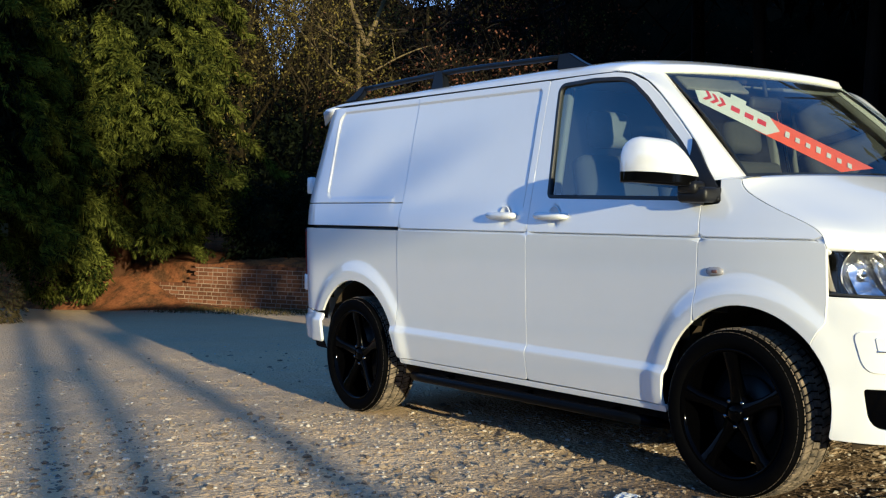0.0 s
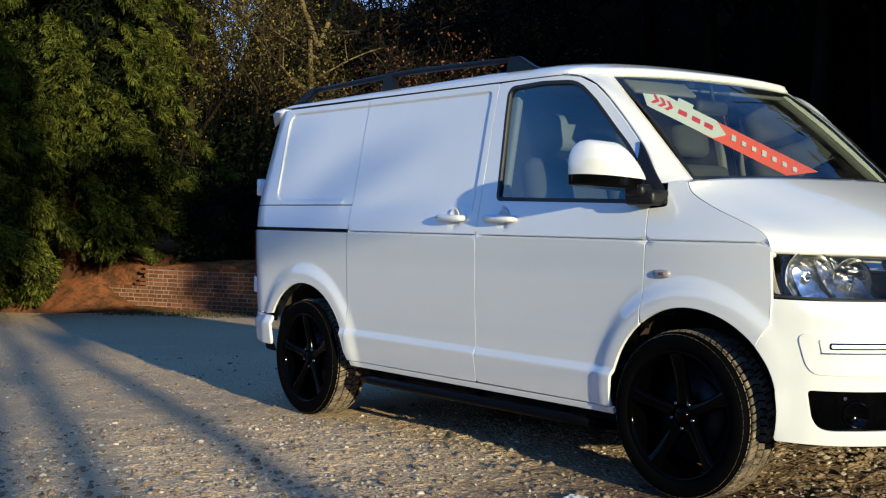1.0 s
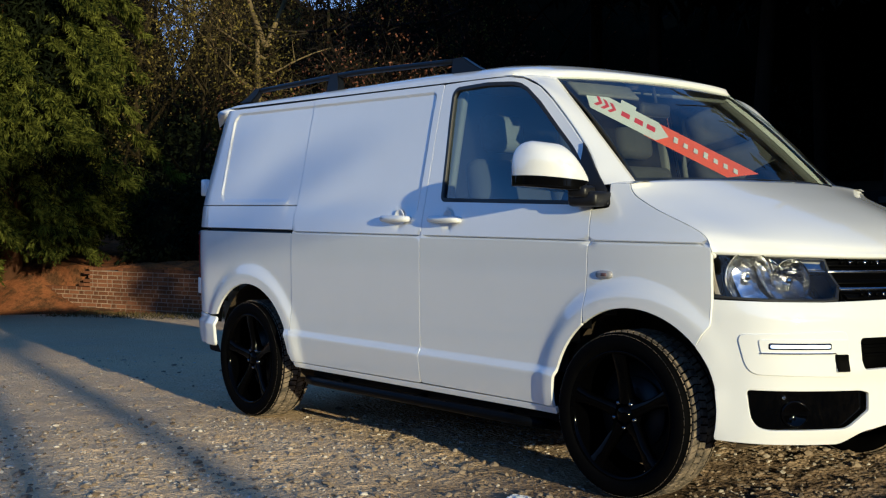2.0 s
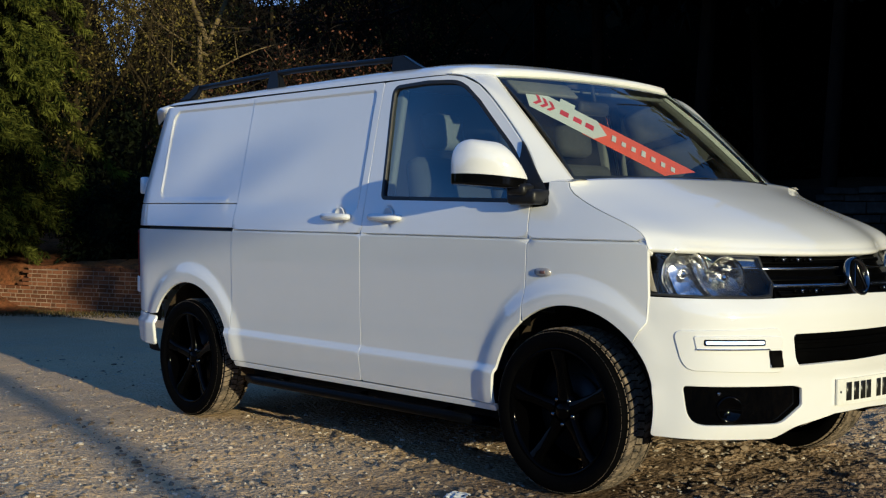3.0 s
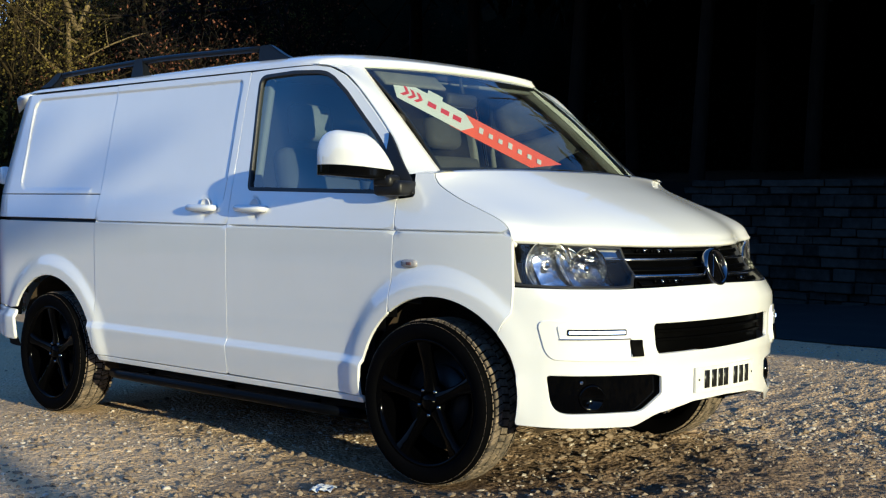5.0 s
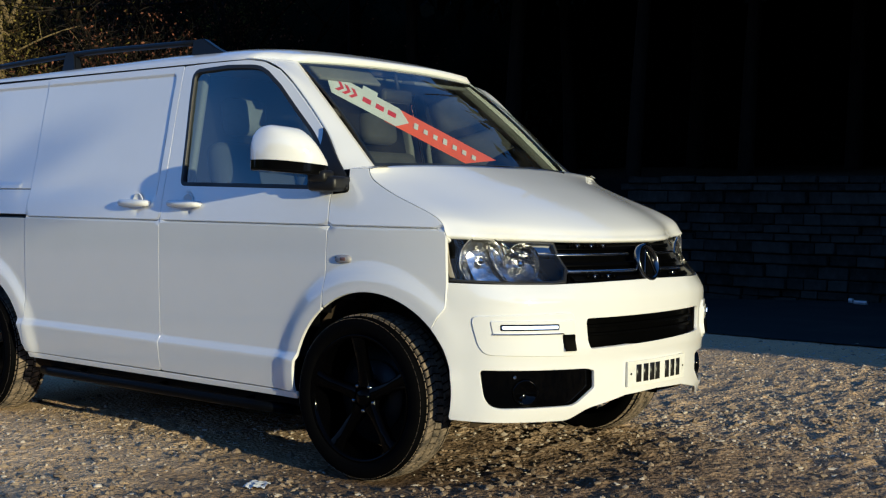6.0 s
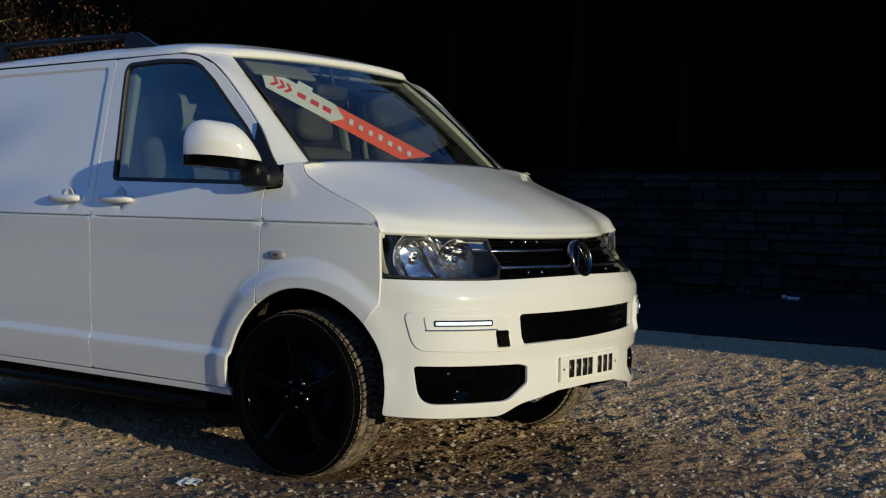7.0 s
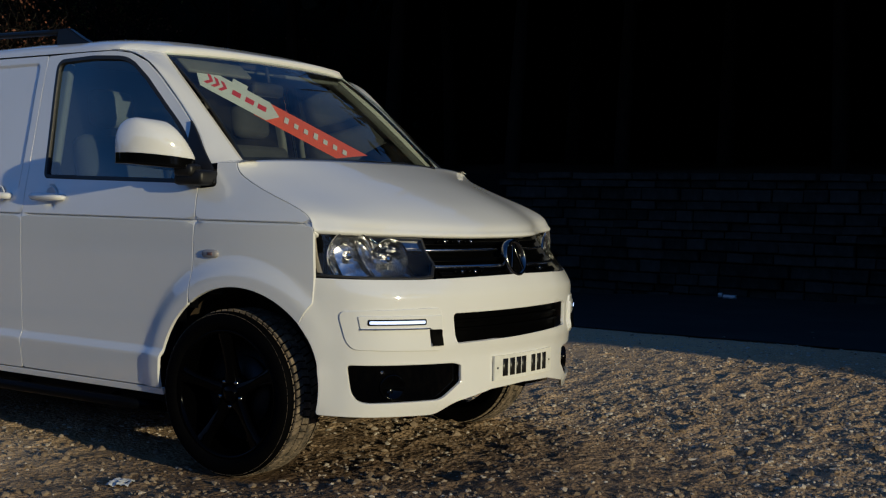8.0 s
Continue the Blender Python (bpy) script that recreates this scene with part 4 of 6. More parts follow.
# ---- wheels ----
def wheel_parts(host):
    """Parts of a wheel about its hub, outer face to -y."""
    bm = bmesh.new()
    lathe(bm, [(0.262, -0.095), (0.272, -0.112), (0.290, -0.121), (0.315, -0.122), (0.332, -0.116), (0.342, -0.104), (0.344, -0.09), (0.344, 0.09), (0.330, 0.115), (0.29, 0.12), (0.262, 0.10)], 72)
    part("tyre", bm, TYRE, host, "muddy black rubber tyre")
    bm = bmesh.new()
    n = 66
    for i in range(n):
        for j, (y0, y1, sk) in enumerate(((-0.113, -0.078, 0.30), (-0.070, -0.028, 0.55), (-0.020, 0.020, -0.2), (0.028, 0.070, 0.55), (0.078, 0.118, 0.30))):
            a0 = 2 * math.pi * (i + (0.5 if j % 2 else 0)) / n
            a1 = a0 + 2 * math.pi / n * 0.76
            r1 = 0.3515 - (0.006 if j in (0, 4) else 0.0)
            low = 0.336 if j in (0, 4) else 0.340
            pts = []
            for r in (low, r1):
                for y, a in ((y0, a0), (y0, a1), (y1, a1 + sk * 0.06), (y1, a0 + sk * 0.06)):
                    rr = r - (0.012 if r == r1 and ((j == 0 and y == y0) or (j == 4 and y == y1)) else 0)
                    pts.append(bm.verts.new((rr * math.cos(a), y, rr * math.sin(a))))
            b, t = pts[:4], pts[4:]
            bm.faces.new(t)
            for k in range(4):
                bm.faces.new((b[k], b[(k + 1) % 4], t[(k + 1) % 4], t[k]))
    part("tread", bm, TREAD, host, "dried mud on tread blocks", smooth=False)
    bm = bmesh.new()
    lathe(bm, [(0.268, -0.100), (0.272, -0.108), (0.265, -0.113), (0.256, -0.108), (0.250, -0.09), (0.238, -0.04), (0.232, 0.02), (0.24, 0.10)], 64)
    part("rim", bm, RIM_BLACK, host, "gloss black five-spoke alloy rim")
    for i in range(5):
        a = radians(90 + 72 * i + 4)
        bm = bmesh.new()
        rows = []
        for r, w, y, th in ((0.045, 0.034, -0.078, 0.05), (0.10, 0.026, -0.080, 0.045), (0.17, 0.024, -0.092, 0.035), (0.225, 0.032, -0.100, 0.03), (0.256, 0.046, -0.100, 0.02)):
            rows.append([(r, y + 0.006, -w), (r, y - 0.003, -w * 0.7), (r, y - 0.003, w * 0.7), (r, y + 0.006, w), (r, y + th, w * 0.9), (r, y + th, -w * 0.9)])
        grid(bm, rows, True)
        bm.transform(pose(0, 0, 0, 0, -math.degrees(a), 0))
        part("spoke", bm, RIM_BLACK, host)
    bm = bmesh.new()
    lathe(bm, [(0, -0.092), (0.028, -0.092), (0.034, -0.086), (0.036, -0.076), (0.075, -0.070), (0.08, -0.03)], 32)
    part("hub_cap", bm, RIM_BLACK, host)
    for i in range(5):
        a = radians(90 + 36 + 72 * i)
        bm = bmesh.new()
        lathe(bm, [(0, -0.084), (0.008, -0.084), (0.010, -0.066)], 6)
        bm.transform(Matrix.Translation((0.056 * math.cos(a), 0, 0.056 * math.sin(a))))
        part("wheel_bolt", bm, DARK_CHROME, host)
    bm = bmesh.new()
    lathe(bm, [(0.06, -0.01), (0.155, -0.01), (0.155, 0.012), (0.06, 0.012)], 40)
    lathe(bm, [(0.06, 0.03), (0.215, 0.034), (0.215, 0.045), (0.06, 0.05)], 40)
    part("brake_disc", bm, plain("brake_steel", (0.02, 0.019, 0.018), 0.5, 0.5), host)


wheel = new("wheel")
wheel.parent = van
wheel_parts(wheel)
FRONT_HUB, REAR_HUB = (0.045, -0.835, 0.398), (-2.965, -0.835, 0.348)


def put_wheel(ob, x, y, z, turn):
    ob.matrix_basis = pose(x, y, z, 0, 0, turn)


put_wheel(wheel, *FRONT_HUB, 3)
for x, y, z, turn in ((REAR_HUB[0], REAR_HUB[1], REAR_HUB[2], 0), (FRONT_HUB[0], -FRONT_HUB[1], FRONT_HUB[2], 183), (REAR_HUB[0], -REAR_HUB[1], REAR_HUB[2], 180)):
    copy_thing(wheel, pose(x, y, z, 0, 0, turn)).parent = van

# ---- cab ----
def seat(x, y, w):
    bm = bmesh.new()
    box(bm, (x - 0.26, y - w / 2, 0.78), (x + 0.26, y + w / 2, 0.95), 0.05)
    cushion = part("seat_cushion", bm, SEAT_CLOTH, van)
    bm = bmesh.new()
    box(bm, (-0.06, y - w / 2, 0), (0.07, y + w / 2, 0.62), 0.05, Matrix.Translation((x - 0.27, 0, 0.90)) @ pose(0, 0, 0, 0, -14, 0))
    part("seat_back", bm, SEAT_CLOTH, cushion, "grey cloth seat back")
    for dy in ((0,) if w < 0.6 else (-0.22, 0.22)):
        bm = bmesh.new()
        box(bm, (-0.05, y + dy - 0.13, 0), (0.06, y + dy + 0.13, 0.19), 0.045, Matrix.Translation((x - 0.44, 0, 1.545)) @ pose(0, 0, 0, 0, -10, 0))
        part("headrest", bm, PALE_TRIM if w < 0.6 else SEAT_CLOTH, cushion, "grey headrest")


seat(-0.79, -0.47, 0.50)
seat(-0.79, 0.30, 0.92)
bm = bmesh.new()
rows = []
for t in np.linspace(-0.80, 0.80, 17):
    rows.append([(-0.02, t, 0.9), (-0.42, t, 0.95), (-0.47, t, 1.12), (-0.40, t, 1.24), (-0.18, t, 1.30), (0.05, t, 1.335), (0.16 - 0.2 * t * t, t, 1.33)])
grid(bm, rows)
box(bm, (-0.5, -0.66, 1.20), (-0.30, -0.28, 1.31), 0.04)
part("dashboard", bm, DASH, van, "dark grey dashboard")
bm = bmesh.new()
m = Matrix.Translation((-0.56, -0.47, 1.20)) @ pose(0, 0, 0, 0, 62, 0)
pts = [(0.19 * math.cos(a), 0.19 * math.sin(a), 0) for a in np.linspace(0, 2 * math.pi, 33)]
tube(bm, pts, 0.016, 10, False)
for a in (0, 120, 240):
    tube(bm, [(0.03 * math.cos(radians(a)), 0.03 * math.sin(radians(a)), -0.02), (0.18 * math.cos(radians(a)), 0.18 * math.sin(radians(a)), 0)], 0.016, 8)
lathe(bm, [(0, 0.02), (0.06, 0.015), (0.075, -0.02), (0.05, -0.05)], 20, "Z")
bm.transform(m)
part("steering_wheel", bm, DASH, van, "black steering wheel")
bm = bmesh.new()
box(bm, (-1.42, -0.80, 0.4), (-1.38, 0.80, 1.84), 0.01)
part("bulkhead", bm, DASH, van)
bm = bmesh.new()
box(bm, (-1.35, -0.74, 1.842), (-0.72, 0.74, 1.86), 0.008)
part("headlining", bm, PALE_TRIM, van, "pale headlining")
for s in (1, -1):
    bm = bmesh.new()
    box(bm, (-1.30, s * 0.83 - 0.02, 1.25), (-1.20, s * 0.83 + 0.02, 1.84), 0.015, pose(0, 0, 0, 0, 0, 0))
    for v in bm.verts:
        v.co.y -= s * 0.10 * (v.co.z - 1.25) / 0.6
    part("pillar_trim", bm, PALE_TRIM, van, "pale pillar trim")
    bm = bmesh.new()
    box(bm, (-0.15, s * 0.36 - 0.21, -0.010), (0.0, s * 0.36 + 0.21, 0.010), 0.008, Matrix.Translation((-0.585, 0, 1.795) if s < 0 else (-0.63, 0, 1.835)) @ pose(0, 0, 0, 0, 38 if s < 0 else 4, 0))
    part("sun_visor", bm, PALE_TRIM, van, "pale sun visor")
for s in (1, -1):
    bm = bmesh.new()
    grid(bm, [[(x - 0.02, s * (y + 0.012), z - 0.016), (x - 0.05, s * (y + 0.05), z - 0.03), (x - 0.11, s * (y - 0.01), z - 0.05)] for x, y, z in G])
    part("pillar_trim", bm, PALE_TRIM, van, "pale pillar trim")
bm = bmesh.new()
box(bm, (-0.64, -0.11, 1.72), (-0.60, 0.11, 1.79), 0.02)
tube(bm, [(-0.61, 0, 1.79), (-0.63, 0, 1.87)], 0.010, 8)
part("rear_view_mirror", bm, DASH, van)
for s, x0, y0, x1, y1 in ((1, 0.055, -0.35, -0.04, 0.18), (1, 0.03, 0.45, 0.05, 0.02)):
    bm = bmesh.new()
    tube(bm, [Vector((0.10, y0, 1.375)), Vector((0.075, (y0 + y1) / 2, 1.392)), Vector((0.06, y1, 1.39))], 0.008, 6)
    part("wiper", bm, BLACK_PLASTIC, van, "black windscreen wiper")

# ---- the windscreen sign ----
sign = empty("windscreen_sign", "long white and orange paper sale sign behind the windscreen", "sign")


def sign_point(a, b):
    """a along the strip from its pale end, b across it, in metres."""
    p0, p1 = Vector((-0.586, -0.517, 1.791)), Vector((-0.116, 0.065, 1.424))
    along = (p1 - p0).normalized()
    out = Vector((0.615, 0, 0.788))
    out = (out - along * out.dot(along)).normalized()
    return p0 + along * a + out.cross(along) * b, out


def sign_piece(name, outline, material, lift, parent, label=""):
    bm = bmesh.new()
    f = bm.faces.new([bm.verts.new(sign_point(a, b)[0] + sign_point(a, b)[1] * lift) for a, b in outline])
    ext = bmesh.ops.extrude_face_region(bm, geom=[f])
    bmesh.ops.translate(bm, verts=[v for v in ext["geom"] if isinstance(v, bmesh.types.BMVert)], vec=sign_point(0, 0)[1] * 0.0012)
    return part(name, bm, material, parent, label, smooth=False)


L0, W = 0.405, 0.112
sign_piece("pale_half", [(0.0, 0), (0.035, -W), (L0 - 0.03, -W), (L0 + 0.03, 0), (L0 - 0.03, W), (0.035, W)], SIGN_WHITE, 0.0, sign, "white arrow-shaped half")
sign_piece("orange_half", [(L0 - 0.09, -W), (0.752, -W), (0.915, W), (L0 - 0.09, W)], SIGN_ORANGE, -0.003, sign, "orange half")
sign_piece("hang_tab", [(0.17, W), (0.25, W), (0.25, W + 0.05), (0.17, W + 0.05)], SIGN_WHITE, 0.0, sign)
for i in range(3):
    a = 0.045 + 0.036 * i
    sign_piece("red_chevron", [(a, -0.055), (a + 0.018, -0.055), (a + 0.04, 0), (a + 0.018, 0.055), (a, 0.055), (a + 0.022, 0)], SIGN_RED, 0.002, sign)
for a in (0.185, 0.255, 0.320):
    sign_piece("red_bar", [(a, -0.030), (a + 0.044, -0.030), (a + 0.044, 0.026), (a, 0.026)], SIGN_RED, 0.002, sign)
for i in range(7):
    a = 0.462 + 0.053 * i
    h = 0.048 if i in (0, 3) else 0.032
    sign_piece("white_bar", [(a, -0.034), (a + 0.022, -0.034), (a + 0.022, h - 0.014), (a, h - 0.014)], SIGN_WHITE, 0.002, sign)


# ---- ground ----
def base_z(x):
    return 0.0155 * (x + 3) if x > -3 else 0.036 * (x + 3) if x > -30 else -0.972


def brown_patch(x, y):
    """1 in the darker brown patch round the front wheel, 0 outside it."""
    return 1 - sstep(0.75, 1.25, np.hypot(x * 0.56 - 0.42, y * 0.62 + 0.52))


def ground_z(x, y):
    z = base_z(x)
    d = math.hypot(x - 3.6, y + 4.7)
    if d < 60:
        z += 0.020 * noise.noise((x * 0.55, y * 0.55, 3.1))
        out = max(-7.5 - x, x - 4.0, -4.2 - y, y - 6.0, 0.0)
        if d < 22 and out < 2.0:
            rough = (0.5 + 0.85 * max(0.0, min(1.0, (x + 1.1) / 1.6))) * (1.0 if y < 5.0 else 0.35)
            rough *= 1 - 0.35 * float(brown_patch(x, y))
            near_wheel = min(math.hypot(x - a, y + 0.83) for a in (0.045, -2.965))
            clods = max(0.0, noise.noise((x * 11, y * 11, 5.0))) ** 1.3 * 0.030 + 0.012 * abs(noise.noise((x * 27, y * 27, 6.0)))
            z += (0.015 * noise.noise((x * 2.1, y * 2.1, 0.7)) + rough * 0.012 * noise.noise((x * 6.0, y * 6.0, 1.9)) + rough * clods * (0.4 + 0.6 * min(1.0, 7.0 / d))) * (0.25 + 0.75 * min(1, near_wheel / 0.6)) * (1 - out / 2.0)
    return z


def spread(lo, hi, step, far, growth=1.13):
    out, s = [lo], step
    while out[0] > -far:
        s *= growth
        out.insert(0, out[0] - s)
    out += list(np.arange(lo + step, hi, step))
    s = step
    while out[-1] < far:
        s *= growth
        out.append(out[-1] + s)
    return out


def ground_material():
    """Pale limestone grit trodden into brown earth."""
    m = Mat("gravel_ground", (0.3, 0.27, 0.22), 0.95)
    v = m.coords()
    big = m.noise(0.35, 5, 0.6, v)
    mid = m.noise(2.6, 6, 0.65, v)
    fine = m.noise(38.0, 5, 0.7, v)
    vor = m.node("ShaderNodeTexVoronoi", Scale=46.0)
    m.link(v, vor.inputs["Vector"])
    stone = m.ramp(vor.outputs["Color"], (0.1, (0.31, 0.235, 0.148)), (0.6, (0.55, 0.435, 0.287)), (0.95, (0.77, 0.67, 0.50)))
    soil = m.ramp(fine, (0.25, (0.38, 0.26, 0.135)), (0.75, (0.73, 0.535, 0.31)))
    c = m.mix(m.ramp(mid, (0.40, 0.15), (0.62, 0.85)), soil, stone)
    c = m.mix(m.ramp(big, (0.30, 0.25), (0.70, 0.8)), c, (0.76, 0.55, 0.29))
    # darker brown earth, most of it round the front wheel and the nose
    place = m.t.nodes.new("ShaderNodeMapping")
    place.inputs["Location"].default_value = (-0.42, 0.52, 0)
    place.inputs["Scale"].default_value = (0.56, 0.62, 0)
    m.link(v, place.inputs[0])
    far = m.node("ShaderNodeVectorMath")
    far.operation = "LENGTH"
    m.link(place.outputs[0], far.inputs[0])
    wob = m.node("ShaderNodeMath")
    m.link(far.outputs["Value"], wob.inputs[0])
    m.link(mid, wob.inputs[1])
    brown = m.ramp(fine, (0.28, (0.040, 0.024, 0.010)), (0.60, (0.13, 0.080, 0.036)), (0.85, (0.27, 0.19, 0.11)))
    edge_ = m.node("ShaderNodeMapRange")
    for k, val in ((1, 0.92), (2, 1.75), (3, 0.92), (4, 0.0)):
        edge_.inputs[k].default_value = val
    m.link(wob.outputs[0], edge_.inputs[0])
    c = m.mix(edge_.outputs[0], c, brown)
    sep = m.node("ShaderNodeSeparateXYZ")
    m.link(v, sep.inputs[0])
    side_ = m.node("ShaderNodeMapRange")
    for k, val in ((1, -1.0), (2, 1.2), (3, 0.0), (4, 0.55)):
        side_.inputs[k].default_value = val
    m.link(sep.outputs[0], side_.inputs[0])
    c = m.mix(side_.outputs[0], c, m.ramp(fine, (0.28, (0.12, 0.078, 0.043)), (0.75, (0.42, 0.31, 0.20))))
    m.colour(c)
    m.set("Specular IOR Level", 0.1)
    dist = m.mix(0.5, vor.outputs["Distance"], fine)
    m.bump(dist, 0.8, 0.035)
    return m.m


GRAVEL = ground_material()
def finer(line, lo, hi):
    """The same line with two more points in each step between lo and hi."""
    out = []
    for a, b in zip(line, line[1:]):
        out += [a, a + (b - a) / 3, a + (b - a) * 2 / 3] if lo < a < hi else [a]
    return out + [line[-1]]


xs = finer(spread(-7.5, 4.0, 0.040, 900), -2.6, 2.6)
ys = finer(spread(-4.2, 6.0, 0.040, 900), -2.9, 0.3)
co = np.array([(x, y, ground_z(x, y)) for y in ys for x in xs])
nx, ny = len(xs), len(ys)
idx = np.arange(nx * ny).reshape(ny, nx)
quads = np.stack([idx[:-1, :-1], idx[:-1, 1:], idx[1:, 1:], idx[1:, :-1]], -1).reshape(-1, 4)


def mesh_object(name, co, faces, material, parent=None, smooth=False):
    """A mesh from arrays."""
    me = bpy.data.meshes.new(name)
    me.from_pydata(co.tolist() if hasattr(co, "tolist") else co, [], faces.tolist() if hasattr(faces, "tolist") else faces)
    for m in material if isinstance(material, (list, tuple)) else [material]:
        me.materials.append(m)
    if smooth:
        me.polygons.foreach_set("use_smooth", [True] * len(me.polygons))
    ob = new(name, me)
    if parent:
        ob.parent = parent
    return ob


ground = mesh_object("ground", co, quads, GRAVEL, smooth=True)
tagged(ground, "pale limestone gravel and earth yard", "ground", kind="structure")

# loose stones
rng = np.random.default_rng(5)


def stone_material(name, lo, hi):
    m = Mat(name, lo, 0.9, Specular_IOR_Level=0.15)
    r = m.random(island=True)
    n = m.noise(60, 4)
    m.colour(m.mix(0.35, m.ramp(r, (0.0, lo), (1.0, hi)), m.ramp(n, (0.3, lo), (0.7, hi))))
    m.bump(n, 0.4, 0.004)
    return m.m


ICO = bmesh.new()
bmesh.ops.create_icosphere(ICO, subdivisions=1, radius=1.0)
ico_v = np.array([v.co[:] for v in ICO.verts])
ico_f = np.array([[v.index for v in f.verts] for f in ICO.faces])
ICO.free()


def scatter(name, places, sizes, material, flat=0.6, label="", sink=0.4):
    """Many small rough stones in one mesh."""
    n = len(places)
    jit = 1 + 0.75 * (rng.random((n, len(ico_v), 1)) - 0.5)
    stretch = np.stack([0.7 + 0.9 * rng.random(n), 0.7 + 0.6 * rng.random(n), flat * (0.6 + 0.7 * rng.random(n))], 1)
    a = rng.random(n) * 2 * math.pi
    v = ico_v[None] * jit * stretch[:, None] * sizes[:, None, None]
    c, s = np.cos(a)[:, None], np.sin(a)[:, None]
    v = np.stack([v[..., 0] * c - v[..., 1] * s, v[..., 0] * s + v[..., 1] * c, v[..., 2]], -1)
    z = np.array([ground_z(x, y) for x, y in places])
    v += np.stack([places[:, 0], places[:, 1], z + sizes * flat * (1 - 2 * sink)], 1)[:, None]
    f = ico_f[None] + (np.arange(n) * len(ico_v))[:, None, None]
    return tagged(mesh_object(name, v.reshape(-1, 3), f.reshape(-1, 3), material), label, "stones", kind="stuff")


def yard_places(n, r0, r1, a0, a1, dry=False):
    r = r0 + (r1 - r0) * rng.random(n) ** 1.25
    a = np.radians(a0 + (a1 - a0) * rng.random(n))
    p = np.stack([3.6 + r * np.cos(a), -4.7 + r * np.sin(a)], 1)
    keep = np.ones(n, bool)
    for wx in (0.045, -2.965):
        keep &= ~((np.abs(p[:, 0] - wx) < 0.2) & (np.abs(np.abs(p[:, 1]) - 0.84) < 0.16))
    # Fewer stones lie on the brown patch.
    if dry:
        keep &= rng.random(n) > 0.85 * brown_patch(p[:, 0], p[:, 1])
    return p[keep]


PALE_STONE = stone_material("pale_limestone", (0.24, 0.195, 0.14), (0.62, 0.56, 0.46))
BROWN_STONE = stone_material("brown_stone", (0.10, 0.072, 0.045), (0.34, 0.27, 0.18))
p = yard_places(4200, 2.4, 13.5, 98, 172, True)
scatter("loose_gravel", p, 0.004 + 0.009 * rng.random(len(p)) ** 2, PALE_STONE, 0.5, "loose pale limestone gravel on the yard")
p = yard_places(9500, 2.4, 11.5, 98, 138, True)
scatter("loose_gravel", p, 0.004 + 0.011 * rng.random(len(p)) ** 2.2, PALE_STONE, 0.65, "loose pale limestone gravel on the yard")
p = yard_places(9000, 2.6, 7.5, 96, 172, True)
scatter("loose_gravel", p, 0.003 + 0.010 * rng.random(len(p)) ** 2.6, PALE_STONE, 0.75, "loose pale limestone gravel on the yard")
p = yard_places(9000, 2.6, 7.5, 96, 172)
scatter("brown_pebbles", p, 0.004 + 0.014 * rng.random(len(p)) ** 2.2, BROWN_STONE, 0.75, "brown pebbles and clods on the yard")
p = yard_places(1700, 2.4, 12.5, 98, 172)
scatter("brown_pebbles", p, 0.006 + 0.016 * rng.random(len(p)) ** 2, BROWN_STONE, 0.6, "brown pebbles and clods on the yard")


def rock(x, y, size, mat, name="stone", label="pale rough stone lying on the gravel"):
    bm = bmesh.new()
    bmesh.ops.create_icosphere(bm, subdivisions=2, radius=size)
    for v in bm.verts:
        v.co = v.co * (1 + 0.5 * noise.noise(v.co * (1.3 / size) + Vector((x, y, 0))))
        v.co.z *= 0.6
    ob = part(name, bm, mat, sharp=25)
    ob.location = (x, y, ground_z(x, y) + size * 0.25)
    return tagged(ob, label, "stone", "stones on the yard")


for x, y, r in ((0.35, -2.05, 0.022), (1.4, -0.55, 0.022), (0.62, 1.4, 0.026), (-0.7, -1.7, 0.02), (-2.4, -1.9, 0.02), (0.9, 2.6, 0.025)):
    rock(x, y, r, PALE_STONE)

# scrap of paper on the ground
bm = bmesh.new()
rows = []
for i in range(9):
    rows.append([(0.011 * i - 0.05, 0.013 * j - 0.05, 0.010 + 0.013 * noise.noise((i * 0.5, j * 0.4, 0.3)) + 0.002 * ((i + j) % 3)) for j in range(9)])
grid(bm, rows)
litter = part("paper_scrap", bm, plain("white_paper", (0.55, 0.56, 0.58), 0.7), smooth=False)
litter.matrix_basis = Matrix.Translation((-0.19, -1.28, ground_z(-0.19, -1.28))) @ pose(0, 0, 0, 0, 0, 30)
tagged(litter, "crumpled scrap of white paper on the gravel", "litter")

# tarmac lane at the back of the yard
def tarmac():
    m = Mat("worn_tarmac", (0.06, 0.06, 0.06), 0.9, Specular_IOR_Level=0.08)
    v = m.coords()
    a, b = m.noise(1.1, 5, 0.6, v), m.noise(90, 3, 0.6, v)
    m.colour(m.mix(m.ramp(a, (0.45, 0.0), (0.8, 0.6)), m.ramp(b, (0.3, (0.020, 0.020, 0.020)), (0.7, (0.045, 0.043, 0.040))), (0.07, 0.062, 0.050)))
    m.bump(b, 0.4, 0.004)
    return m.m


bm = bmesh.new()
rows = []
for x in np.arange(-60, 25, 0.5):
    # Near edge pulled forward over gravel, so dark tarmac gives that strip's shade.
    near, far = 5.9 - 0.10 * (x + 1), 10.9 - 0.02 * (x + 1)
    if x < -7:
        near = 8.5 + (-7 - x) * 0.05
    rows.append([(x, y, ground_z(x, y) + 0.012) for y in np.linspace(near, far + (0.6 if x > -20 else 0), 8)])
grid(bm, rows)
tagged(part("lane", bm, tarmac()), "worn tarmac lane, its dark colour carried over the shaded gravel in front", "road", kind="structure")

